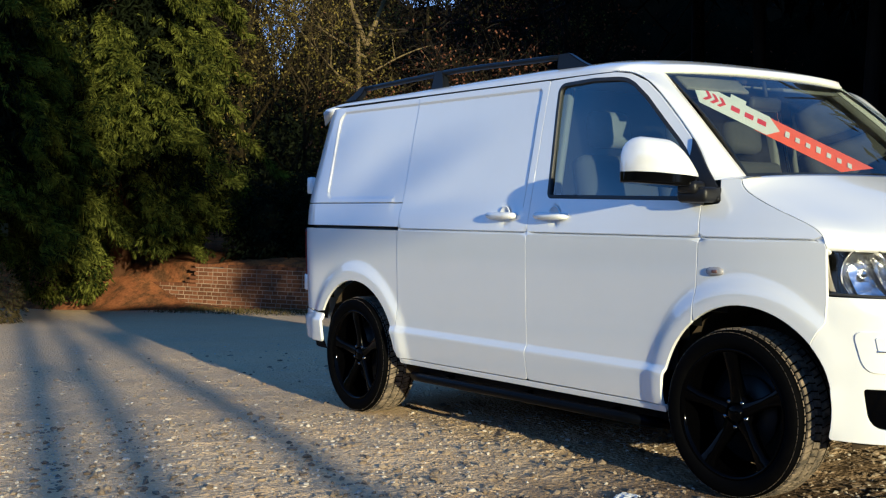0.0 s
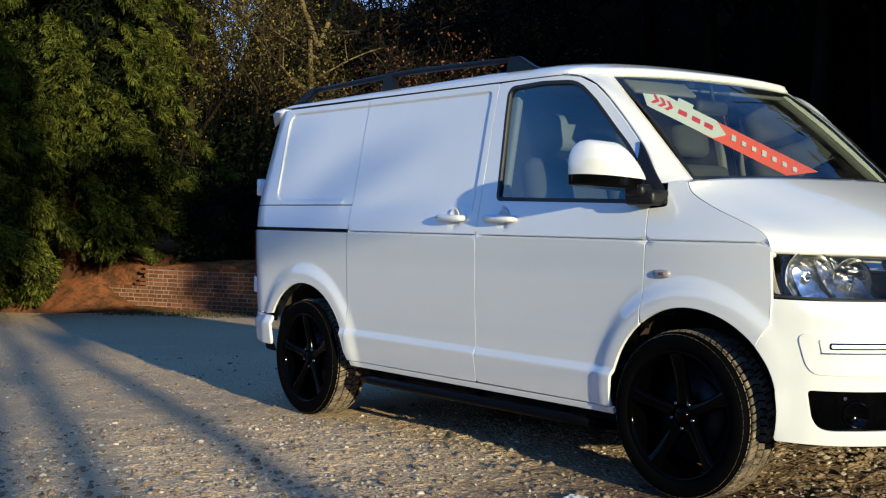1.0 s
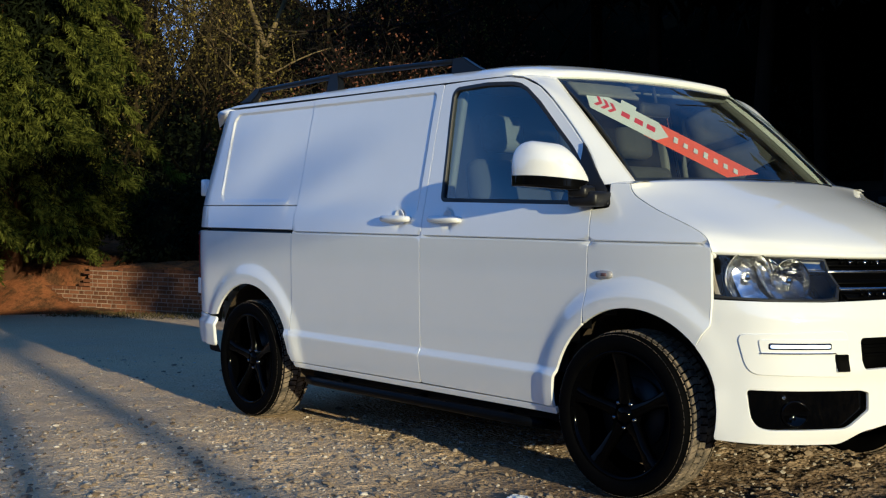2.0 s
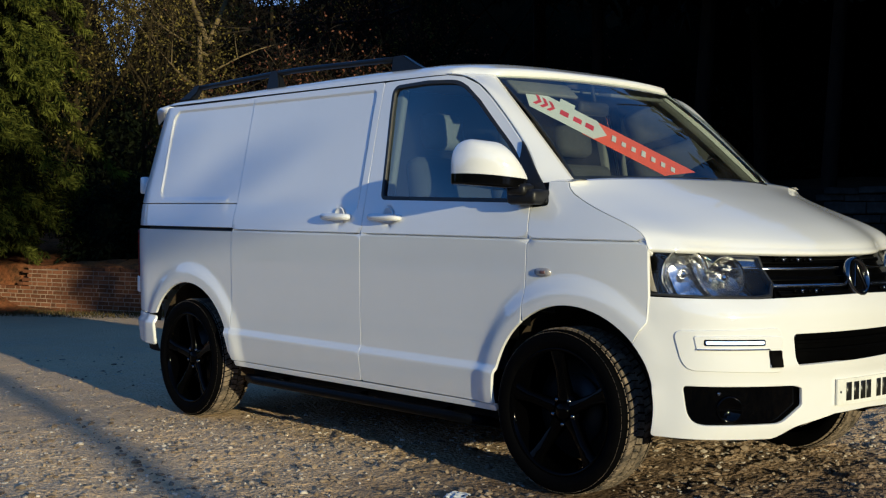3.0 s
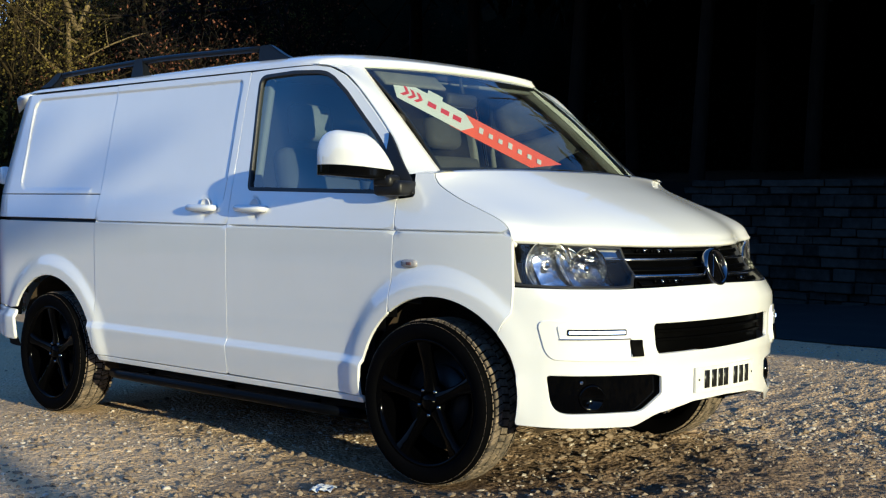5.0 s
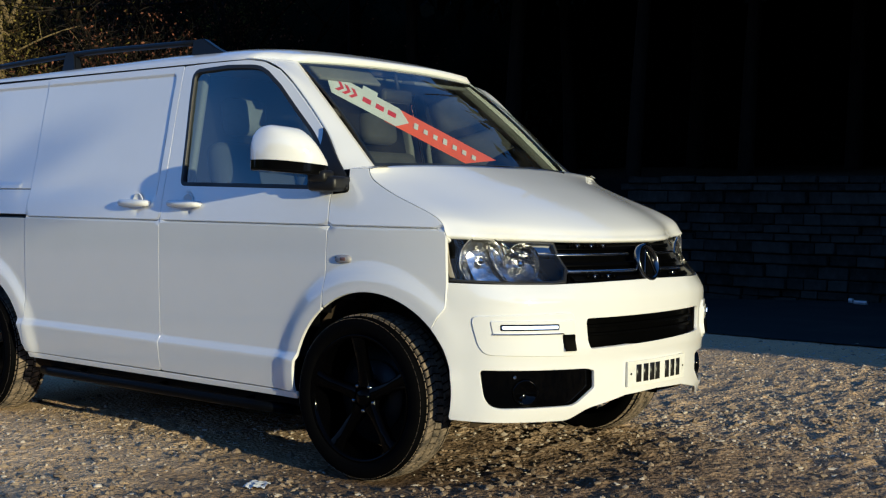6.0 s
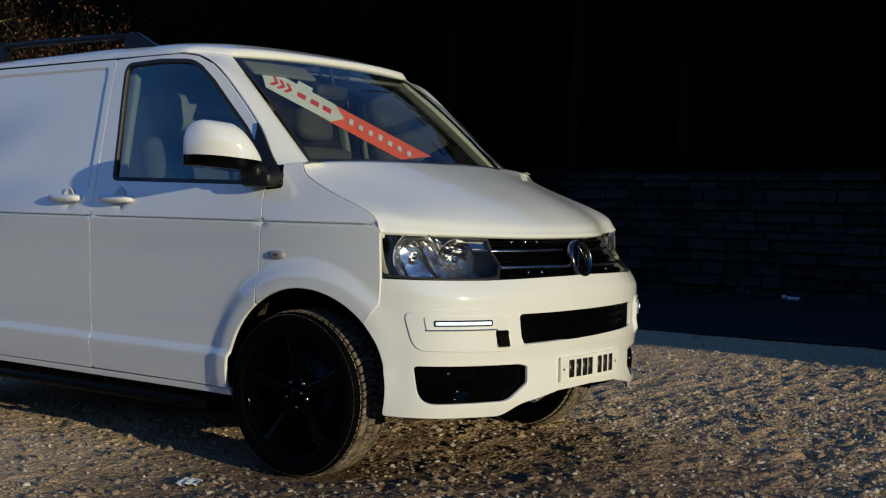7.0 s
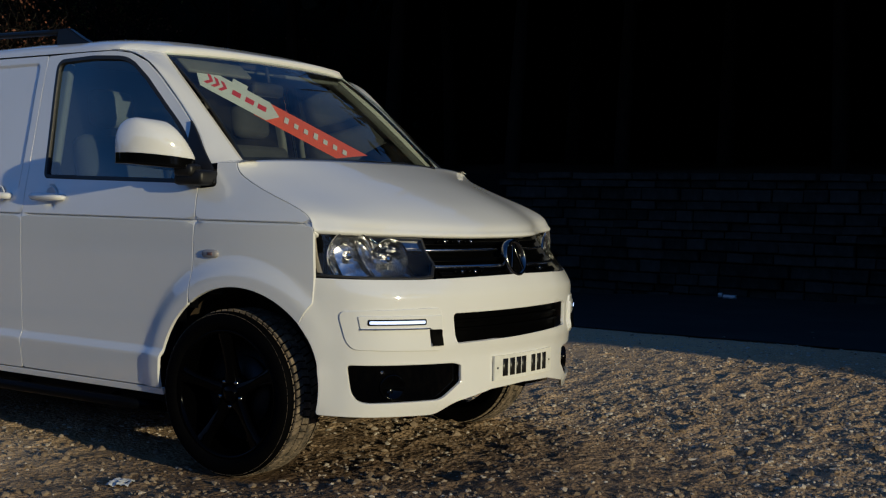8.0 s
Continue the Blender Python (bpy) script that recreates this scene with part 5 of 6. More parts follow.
# ---- plants ----
def leaf_material(name, lo, hi, through=0.25):
    """Leaves that vary one by one, with a little light passing through."""
    m = Mat(name, lo, 0.75, Specular_IOR_Level=0.06)
    r = m.random(island=True)
    n = m.noise(2.6, 4)
    c = m.mix(0.5, m.ramp(r, (0.22, lo), (1.0, hi)), m.ramp(n, (0.45, lo), (0.65, hi)))
    m.colour(c)
    tr = m.node("ShaderNodeBsdfTranslucent")
    m.link(c, tr.inputs[0])
    mix = m.node("ShaderNodeMixShader")
    mix.inputs[0].default_value = through
    m.link(m.b.outputs[0], mix.inputs[1])
    m.link(tr.outputs[0], mix.inputs[2])
    m.link(mix.outputs[0], m.t.nodes["Material Output"].inputs[0])
    return m.m


def bark_material(name, lo, hi, scale=9.0):
    m = Mat(name, lo, 0.9, Specular_IOR_Level=0.1)
    v = m.coords()
    st = m.t.nodes.new("ShaderNodeMapping")
    st.inputs["Scale"].default_value = (1, 1, 0.25)
    m.link(v, st.inputs[0])
    n, b = m.noise(scale, 6, 0.65, st.outputs[0]), m.noise(1.4, 3, 0.5, v)
    m.colour(m.mix(0.4, m.ramp(n, (0.3, lo), (0.7, hi)), m.ramp(b, (0.3, lo), (0.7, hi))))
    m.bump(n, 0.7, 0.02)
    return m.m


# Conifer and olive ranges put lit tips and shaded gaps into the leaf colour.
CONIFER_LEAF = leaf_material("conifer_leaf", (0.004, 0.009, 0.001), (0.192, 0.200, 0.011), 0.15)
# Near black: shade inside crowns, hedges and the wood is in its colour.
DARK_LEAF = leaf_material("shade_dark_leaf", (0.004, 0.006, 0.002), (0.014, 0.018, 0.005), 0.05)
OLIVE_LEAF = leaf_material("olive_leaf", (0.012, 0.012, 0.003), (0.30, 0.235, 0.035))
BROWN_LEAF = leaf_material("dead_beech_leaf", (0.018, 0.008, 0.004), (0.34, 0.15, 0.075))
GRASS = leaf_material("verge_grass", (0.05, 0.042, 0.014), (0.17, 0.125, 0.045))
BARK = bark_material("pale_bark", (0.055, 0.042, 0.018), (0.24, 0.18, 0.075))
# The next three barks are darkened: the wood's shade is in their colour.
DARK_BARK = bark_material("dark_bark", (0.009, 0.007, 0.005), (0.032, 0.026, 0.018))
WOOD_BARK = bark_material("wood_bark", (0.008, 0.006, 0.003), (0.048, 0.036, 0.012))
SHADED_BARK = bark_material("shaded_bark", (0.006, 0.005, 0.0035), (0.018, 0.014, 0.009))
RED_BARK = bark_material("red_bark", (0.04, 0.020, 0.009), (0.15, 0.072, 0.028))


def blades(at, way, length, width, seed):
    """Narrow four-cornered leaves: arrays of places, directions and sizes to points and faces."""
    g = np.random.default_rng(seed)
    n = len(at)
    way = way / np.maximum(np.linalg.norm(way, axis=1), 1e-6)[:, None]
    side = np.cross(way, g.normal(size=(n, 3)))
    side /= np.maximum(np.linalg.norm(side, axis=1), 1e-6)[:, None]
    length, width = np.broadcast_to(length, n)[:, None], np.broadcast_to(width, n)[:, None]
    mid = at + way * length * 0.45
    sag = np.array([0, 0, -1.0]) * length * 0.12
    co = np.stack([at, mid + side * width, at + way * length + sag, mid - side * width], 1)
    return co.reshape(-1, 3), np.arange(4 * n).reshape(n, 4)


def conifer(name, x, y, foot, height, reach, seed, label, boughs=190, bare=1.3):
    """A drooping evergreen: trunk, and boughs hung with flat sprays."""
    g = np.random.default_rng(seed)
    tree = empty(name, label, "tree", "conifers on the bank")
    bm = bmesh.new()
    tube(bm, [(x + 0.05 * math.sin(h), y + 0.04 * math.cos(2 * h), foot - 0.3 + h) for h in np.linspace(0, height * 0.95, 12)], [0.21 * (1 - 0.9 * k) + 0.015 for k in np.linspace(0, 1, 12)], 10)
    limbs = []
    at, way, length, width = [], [], [], []
    for b in range(boughs):
        k = (b + g.random()) / boughs
        h = bare + (height - bare) * k ** 1.35
        full = reach * (1 - ((h - bare) / (height - bare)) ** 1.6) * (0.58 + 0.52 * g.random())
        full *= min(1, 0.55 + 0.45 * (h - bare) / 0.8)
        az = g.random() * 2 * math.pi
        o = np.array([math.cos(az), math.sin(az), 0])
        t = np.array([-o[1], o[0], 0])
        pts = [np.array([x, y, foot + h]) + o * full * s + np.array([0, 0, full * (0.28 * s - 0.75 * s * s)]) + t * 0.12 * full * math.sin(3 * s + b) for s in np.linspace(0, 1, 7)]
        if b % 3 == 0:
            limbs.append((pts[:4], [0.022, 0.017, 0.012, 0.006]))
        ns = int(34 * full + 8)
        for s in 0.30 + 0.72 * g.random(ns) ** 0.6:
            f = min(s, 1.0) * 6
            i = min(int(f), 5)
            c = pts[i] + (pts[i + 1] - pts[i]) * (f - i) + t * g.normal() * 0.075 * full * (0.4 + s * 0.5) + np.array([0, 0, -0.12 * g.random()])
            axis = o * (0.5 + 0.5 * g.random()) + t * g.normal() * 0.45 + np.array([0, 0, -0.75 + 0.35 * g.normal()])
            axis /= np.linalg.norm(axis)
            wing = np.cross(axis, g.normal(size=3))
            wing /= np.linalg.norm(wing)
            nb, span = 16, 0.16 + 0.16 * g.random()
            k = np.linspace(0.05, 1, nb)[:, None]
            sign_ = np.where(np.arange(nb) % 2, 1.0, -1.0)[:, None]
            at.append(c + axis * span * k)
            way.append(axis * 0.8 + wing * sign_ * 0.9 + g.normal(size=(nb, 3)) * 0.22 + np.array([0, 0, -0.25]))
            length.append((0.11 * (1.15 - k[:, 0]) + 0.035) * (0.8 + 0.5 * g.random(nb)))
            width.append(np.full(nb, 0.009) + 0.005 * g.random(nb))
    for pts, rad in limbs:
        tube(bm, pts, rad, 4)
    # Near-black blades fill the crown, standing in for the shade in its gaps.
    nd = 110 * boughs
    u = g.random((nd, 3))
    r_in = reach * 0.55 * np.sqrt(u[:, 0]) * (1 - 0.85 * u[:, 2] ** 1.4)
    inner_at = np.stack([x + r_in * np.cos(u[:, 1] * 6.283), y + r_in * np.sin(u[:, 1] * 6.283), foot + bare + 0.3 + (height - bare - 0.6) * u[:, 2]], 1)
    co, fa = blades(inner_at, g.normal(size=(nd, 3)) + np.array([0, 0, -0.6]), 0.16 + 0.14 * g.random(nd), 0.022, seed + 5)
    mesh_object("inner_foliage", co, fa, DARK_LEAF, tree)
    part("trunk", bm, RED_BARK, tree, "reddish-brown trunk")
    co, fa = blades(np.vstack(at), np.vstack(way), np.concatenate(length), np.concatenate(width), seed)
    mesh_object("crown", co, fa, CONIFER_LEAF, tree)
    return tree


def branches(start, way, length, radius, depth, g, out, droop=0.0, spread_=0.8, kids=4, wobble=0.14):
    """Adds (points, radii, depth) of a branch and all that grows from it."""
    n = 6
    p, d = np.array(start, float), np.array(way, float)
    d /= np.linalg.norm(d)
    pts = [p.copy()]
    for i in range(n - 1):
        d = d + g.normal(size=3) * wobble + np.array([0, 0, 0.05 - droop])
        d /= np.linalg.norm(d)
        p = p + d * length / (n - 1)
        pts.append(p.copy())
    out.append((pts, [radius * (1 - 0.62 * i / (n - 1)) for i in range(n)], depth))
    if depth == 0:
        return
    for k in range(kids):
        f = 0.35 + 0.65 * (k + g.random()) / kids
        i = min(int(f * (n - 1)), n - 2)
        q = pts[i] + (pts[i + 1] - pts[i]) * (f * (n - 1) - i)
        w = d * 0.8 + g.normal(size=3) * spread_
        branches(q, w, length * (0.50 + 0.25 * g.random()), radius * 0.45, depth - 1, g, out, droop, spread_, kids, wobble)


def bare_tree(name, limbs, seed, bark, label, depth=3, leaf=None, leaf_n=0, leaf_size=(0.06, 0.03), group="woodland trees", kids=4, spread_=0.8, droop=0.0, twig=40, wobble=0.14):
    """limbs: list of (start, way, length, radius, whether it branches)."""
    g = np.random.default_rng(seed)
    tree = empty(name, label, "tree", group)
    out = []
    for start, way, length, radius, grows in limbs:
        branches(start, way, length, radius, depth if grows else 0, g, out, droop, spread_, kids, wobble if grows else wobble * 0.2)
    bm = bmesh.new()
    for pts, rad, d in out:
        tube(bm, pts, rad, 8 if rad[0] > 0.06 else 5 if rad[0] > 0.02 else 3, False)
    part("trunk", bm, bark, tree)
    tips = np.array([p for pts, rad, d in out if d <= 1 for p in pts[2:]])
    if twig and len(tips):
        n = len(tips)
        at = tips[g.integers(0, len(tips), n)] + g.normal(size=(n, 3)) * 0.05
        co, fa = blades(at, g.normal(size=(n, 3)) + np.array([0, 0, 0.3]), 0.25 + 0.45 * g.random(n), 0.005 + 0.004 * g.random(n), seed + 1)
        mesh_object("fine_branchwork", co, fa, bark, tree)
    if leaf and leaf_n:
        at = tips[g.integers(0, len(tips), leaf_n)] + g.normal(size=(leaf_n, 3)) * 0.22
        co, fa = blades(at, g.normal(size=(leaf_n, 3)) + np.array([0, 0, -0.5]), leaf_size[0] * (0.7 + 0.8 * g.random(leaf_n)), leaf_size[1], seed + 2)
        mesh_object("foliage", co, fa, leaf, tree)
    return tree


def bush(name, centres, n, leaf, size, seed, label, kind="", category="shrub", group=""):
    """Leaves packed in the outer parts of some uneven mounds; centres are (x, y, z, rx, ry, rz)."""
    g = np.random.default_rng(seed)
    at, way = [], []
    vol = np.array([c[3] * c[5] for c in centres])
    for c, k in zip(centres, (n * vol / vol.sum()).astype(int)):
        d = g.normal(size=(k, 3))
        d /= np.linalg.norm(d, axis=1)[:, None]
        lump = np.array([1 + 0.35 * noise.noise((v[0] * 2.2 + c[0], v[1] * 2.2 + c[1], v[2] * 2.2)) for v in d])
        r = (0.72 + 0.30 * g.random(k) ** 0.6) * lump
        at.append(np.array(c[:3]) + d * r[:, None] * np.array(c[3:]))
        way.append(d * 0.6 + g.normal(size=(k, 3)) * 0.6 + np.array([0, 0, -0.25]))
    at, way = np.vstack(at), np.vstack(way)
    co, fa = blades(at, way, size * (0.7 + 0.7 * g.random(len(at))), size * 0.22, seed)
    ob = mesh_object(name, co, fa, leaf)
    return tagged(ob, label, category, group, kind)


def mound(bm, c, seed, bumps=0.25, n=3):
    """A closed uneven lump."""
    t = bmesh.new()
    bmesh.ops.create_icosphere(t, subdivisions=n, radius=1)
    for v in t.verts:
        k = 0.86 + bumps * noise.noise(v.co * 2.0 + Vector((seed, 0, 0))) + 0.1 * noise.noise(v.co * 6.0 + Vector((seed, 3, 0)))
        v.co = Vector((c[0] + v.co.x * c[3] * k, c[1] + v.co.y * c[4] * k, c[2] + v.co.z * c[5] * k))
    add(bm, t)


def polar(az, dist):
    return 3.6 + dist * math.cos(radians(az)), -4.8 + dist * math.sin(radians(az))


# ---- bank and brick wall ----
WO, WE, WN = np.array([-17.06, 3.95]), np.array([0.913, 0.408]), np.array([-0.408, 0.913])


def at_wall(s, d):
    return WO + WE * s + WN * d


def bank_z(s, d):
    x, y = at_wall(s, d)
    top = 0.30 + 0.05 * max(0, d) + 0.10 * noise.noise((s * 0.7, d * 0.7, 2.0)) + 0.04 * noise.noise((s * 3, d * 3, 8.0))
    low = ground_z(x, y) - 0.05
    left = 1 - float(sstep(-1.25, 0.25, s + 0.25 * noise.noise((d * 2, s, 0))))
    k_soil = float(sstep(-1.25, 0.45, d + 0.2 * noise.noise((s * 1.1, 0, 4.0))))
    k_wall = 1.0 if d > 0.1 else 0.0
    k = left * k_soil + (1 - left) * k_wall
    spill = 0.17 * max(0.0, 1 - abs(s - 0.35) / 1.5) * max(0.0, 1 + d / 0.9) if d < 0.1 else 0
    return low + (top - low) * k + spill * (1 - left)


def soil_material():
    m = Mat("red_soil", (0.22, 0.10, 0.05), 0.95, Specular_IOR_Level=0.1)
    v = m.coords()
    a, b = m.noise(1.6, 6, 0.65, v), m.noise(24, 5, 0.7, v)
    c = m.mix(0.5, m.ramp(a, (0.3, (0.19, 0.062, 0.014)), (0.7, (0.40, 0.155, 0.032))), m.ramp(b, (0.3, (0.12, 0.045, 0.015)), (0.72, (0.38, 0.165, 0.05))))
    litter = m.noise(3.3, 6, 0.7, v)
    c = m.mix(m.ramp(litter, (0.42, 0.0), (0.60, 0.85)), c, m.ramp(b, (0.3, (0.028, 0.017, 0.008)), (0.75, (0.11, 0.065, 0.028))))
    m.colour(c)
    m.bump(m.mix(0.5, a, b), 0.9, 0.05)
    return m.m


SOIL = soil_material()
bm = bmesh.new()
ss = np.concatenate([np.arange(-26, -4, 0.8), np.arange(-4, 4, 0.11), np.arange(4, 8, 0.5)])
dd = np.concatenate([np.arange(-1.6, 0.9, 0.09), np.arange(0.9, 9, 0.7)])
grid(bm, [[(*at_wall(s, d), bank_z(s, d)) for d in dd] for s in ss])
tagged(part("bank", bm, SOIL), "bare reddish earth bank", "bank", kind="structure")


def brick_material():
    m = Mat("old_brick", (0.25, 0.09, 0.05), 0.9, Specular_IOR_Level=0.15)
    r = m.random()
    n = m.noise(22, 5)
    c = m.mix(0.45, m.ramp(r, (0.0, (0.075, 0.034, 0.014)), (0.6, (0.16, 0.064, 0.024)), (1.0, (0.27, 0.115, 0.045))), m.ramp(n, (0.3, (0.07, 0.034, 0.014)), (0.7, (0.21, 0.088, 0.034))))
    m.colour(c)
    m.bump(n, 0.5, 0.006)
    return m.m


BRICK = brick_material()
MORTAR = plain("pale_mortar", (0.27, 0.20, 0.135), 0.95, scale=5, grain=0.6, bump=0.4, Specular_IOR_Level=0.1)
wall = tagged(new("brick_wall"), "low old red brick retaining wall, crumbling at one end", "wall", kind="structure")
COURSE, BRICK_L, COURSES = 0.0685, 0.215, 11
foot_z = -0.46


def brick_mesh(length):
    bm = bmesh.new()
    box(bm, (0.009, 0.0, 0.0075), (length - 0.009, 0.10, COURSE - 0.0075), 0.003)
    me = bpy.data.meshes.new("brick")
    bm.to_mesh(me)
    bm.free()
    me.materials.append(BRICK)
    return me


full_brick, half_brick = brick_mesh(BRICK_L), brick_mesh(BRICK_L / 2)
angle = math.degrees(math.atan2(WE[1], WE[0]))


def lay_bricks():
    g = np.random.default_rng(3)
    for row in range(COURSES):
        s0 = {3: -0.84, 4: -0.90, 5: -0.74, 2: -0.60}.get(row, 0.02 + 0.05 * row / 9)
        s, i = s0 - (BRICK_L / 2 if row % 2 else 0) + (0.2 if row > 6 else 0), 0
        while s < 4.0:
            short = (i + row) % 2 == 0
            if not (row == COURSES - 1 and g.random() < 0.2):
                x, y = at_wall(s, -0.10 + 0.0018 * g.normal())
                ob = new("brick", half_brick if short else full_brick)
                ob.parent = wall
                ob.matrix_basis = pose(x, y, foot_z + row * COURSE, 0.6 * g.normal(), 0.5 * g.normal(), angle)
            s += BRICK_L / 2 if short else BRICK_L
            i += 1


bm = bmesh.new()
box(bm, (-0.55, -0.0925, -0.25), (4.0, 0.16, 0.40), 0, pose(*at_wall(0, 0), foot_z, 0, 0, angle))
box(bm, (0.30, -0.0925, 0.40), (4.0, 0.155, COURSE * COURSES - 0.06), 0, pose(*at_wall(0, 0), foot_z, 0, 0, angle))
part("mortar", bm, MORTAR, wall, "pale crumbling mortar", smooth=False)

# ---- stone wall at the back of the lane ----
stone_wall = tagged(new("stone_wall"), "coursed stone retaining wall, coloured near-black for the shade it stands in", "wall", kind="structure")


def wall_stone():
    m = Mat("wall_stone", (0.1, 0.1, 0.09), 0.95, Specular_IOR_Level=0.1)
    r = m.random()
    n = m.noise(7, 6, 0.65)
    # Stone tones set near black: the wood's shade is put into the colour.
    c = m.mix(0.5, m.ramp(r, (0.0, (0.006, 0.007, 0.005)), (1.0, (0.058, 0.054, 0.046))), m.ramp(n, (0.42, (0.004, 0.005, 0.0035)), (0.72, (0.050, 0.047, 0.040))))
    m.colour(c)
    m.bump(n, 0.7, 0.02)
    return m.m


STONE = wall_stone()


def lay_stones():
    g = np.random.default_rng(8)
    shapes = []
    for k in range(8):
        bm = bmesh.new()
        l, h = 0.24 + 0.045 * k, 0.135
        box(bm, (0.006, -0.02 - 0.006 * k, 0.006), (l - 0.006, 0.2, h - 0.006), 0.014)
        for v in bm.verts:
            v.co += 0.012 * noise.noise_vector(v.co * 9 + Vector((k, 0, 0)))
        me = bpy.data.meshes.new("stone")
        bm.to_mesh(me)
        bm.free()
        me.materials.append(STONE)
        shapes.append((l, me))
    z = -0.10
    while z < 1.62:
        tall = 0.70 + 0.65 * g.random()
        x = -6.4 + 0.2 * g.random()
        while x < 2.2:
            l, me = shapes[g.integers(0, 8)]
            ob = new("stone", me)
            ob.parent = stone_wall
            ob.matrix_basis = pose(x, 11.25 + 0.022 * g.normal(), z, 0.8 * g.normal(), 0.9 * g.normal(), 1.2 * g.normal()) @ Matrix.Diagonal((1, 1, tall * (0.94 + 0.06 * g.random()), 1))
            x += l
        z += 0.135 * tall
    return shapes


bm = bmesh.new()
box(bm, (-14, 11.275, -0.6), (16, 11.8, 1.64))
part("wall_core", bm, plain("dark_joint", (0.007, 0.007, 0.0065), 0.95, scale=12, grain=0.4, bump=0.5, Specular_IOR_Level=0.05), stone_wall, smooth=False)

# ground behind the stone wall
bm = bmesh.new()
grid(bm, [[(x, y, 1.62 + 0.05 * (y - 11.5) + 0.15 * noise.noise((x * 0.4, y * 0.4, 0))) for y in np.arange(11.5, 46, 1.0)] for x in np.arange(-16, 30, 1.0)])
tagged(part("wood_floor", bm, plain("leaf_litter", (0.05, 0.035, 0.022), 0.95, scale=8, grain=0.5, bump=0.6, Specular_IOR_Level=0.05)), "dark leaf-strewn woodland floor", "ground", kind="structure")

# ---- conifers, forked tree, shrubs ----
x, y = polar(156.6 + 3.4, 23.6)
conifer("conifer", x, y, 0.28, 10.5, 3.05, 11, "tall drooping green conifer on the earth bank", boughs=235, bare=0.95)
x, y = polar(165.8, 20.5)
conifer("conifer", x, y, -0.1, 8.5, 2.0, 23, "smaller green conifer beside the road sign", boughs=125, bare=1.0)
x, y = polar(162.0, 26.5)
conifer("conifer", x, y, 0.2, 11.0, 2.6, 37, "dense green conifer behind the others", boughs=110, bare=1.0)
# low growth at the big conifer's foot
x, y = polar(161.4, 22.6)
bush("evergreen_shrub", [(x, y, 0.40, 0.50, 0.45, 0.75), (x - 0.3, y - 0.6, 0.3, 0.55, 0.5, 0.7)], 7500, CONIFER_LEAF, 0.085, 41, "low green shrub at the foot of the conifer")
x, y = polar(165.3, 19.0)
bush("yellow_shrub", [(x, y, -0.05, 0.40, 0.45, 0.42)], 1500, GRASS, 0.07, 43, "yellowing shrub at the edge of the yard")
# hedge over the brick wall
hedge = []
for i, s in enumerate(np.arange(0.6, 11, 0.9)):
    x, y = at_wall(s, 1.5 + 0.3 * (i % 2))
    hedge.append((x, y, 0.75 + 0.1 * math.sin(i * 2.1), 0.85, 0.8, 0.95 + 0.15 * math.sin(i)))
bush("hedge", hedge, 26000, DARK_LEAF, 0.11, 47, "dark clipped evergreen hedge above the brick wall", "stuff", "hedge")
# Solid lumps, coloured near black for the shade between the hedge's leaves.
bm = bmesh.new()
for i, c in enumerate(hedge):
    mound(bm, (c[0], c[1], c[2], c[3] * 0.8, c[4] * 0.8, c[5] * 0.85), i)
SHADE_CORE = plain("shade_core", (0.006, 0.007, 0.004), 0.95, scale=6, grain=0.5, Specular_IOR_Level=0.0)
tagged(part("hedge_heart", bm, SHADE_CORE), "solid near-black core standing in for shade inside the hedge", "hedge", kind="stuff")

fx, fy = polar(149.05, 27.0)
bare_tree("forked_tree", [((fx, fy, -0.6), (0.0, 0.0, 1), 5.5, 0.125, False), ((fx, fy, 4.75), (-0.21, -0.36, 1), 3.8, 0.060, True), ((fx, fy, 4.75), (0.21, 0.36, 1), 3.8, 0.058, True), ((fx, fy, 3.6), (-0.5, -0.75, 0.75), 2.2, 0.030, True), ((fx, fy, 4.1), (0.5, 0.75, 0.55), 2.0, 0.026, True), ((fx, fy, 4.5), (-0.45, -0.8, 0.5), 2.4, 0.026, True)],
          61, BARK, "pale-barked bare tree with a forked trunk", depth=3, leaf=OLIVE_LEAF, leaf_n=1600, leaf_size=(0.07, 0.02), wobble=0.07, twig=0)
for az, dist, h, r, seed, bark, leaf, n in ((152.4, 25.5, 6.5, 0.06, 71, WOOD_BARK, OLIVE_LEAF, 5000), (146.3, 31, 9.0, 0.10, 73, WOOD_BARK, OLIVE_LEAF, 7000), (154.6, 31, 9.0, 0.10, 74, WOOD_BARK, OLIVE_LEAF, 7000),
                                            (144.0, 27.0, 6.0, 0.08, 75, DARK_BARK, BROWN_LEAF, 2600), (142.4, 26.0, 6.8, 0.09, 76, DARK_BARK, BROWN_LEAF, 2400), (139.4, 27.0, 8.0, 0.10, 77, DARK_BARK, BROWN_LEAF, 900)):
    x, y = polar(az, dist)
    g = np.random.default_rng(seed)
    lean = g.normal(size=2) * 0.10
    bare_tree("woodland_tree", [((x, y, 0.0), (lean[0], lean[1], 1), h * 0.8, r, True), ((x, y, h * 0.22), (-0.5, -0.6, 0.8), h * 0.4, r * 0.5, True), ((x, y, h * 0.32), (0.55, 0.5, 0.8), h * 0.4, r * 0.5, True), ((x, y, h * 0.28), (0.2, -0.7, 0.5), h * 0.35, r * 0.4, True)],
              seed, bark, "bare winter tree with fine twigs" if not n else "thin winter tree with withered brown leaves", depth=3, leaf=leaf, leaf_n=n, leaf_size=(0.06, 0.020))
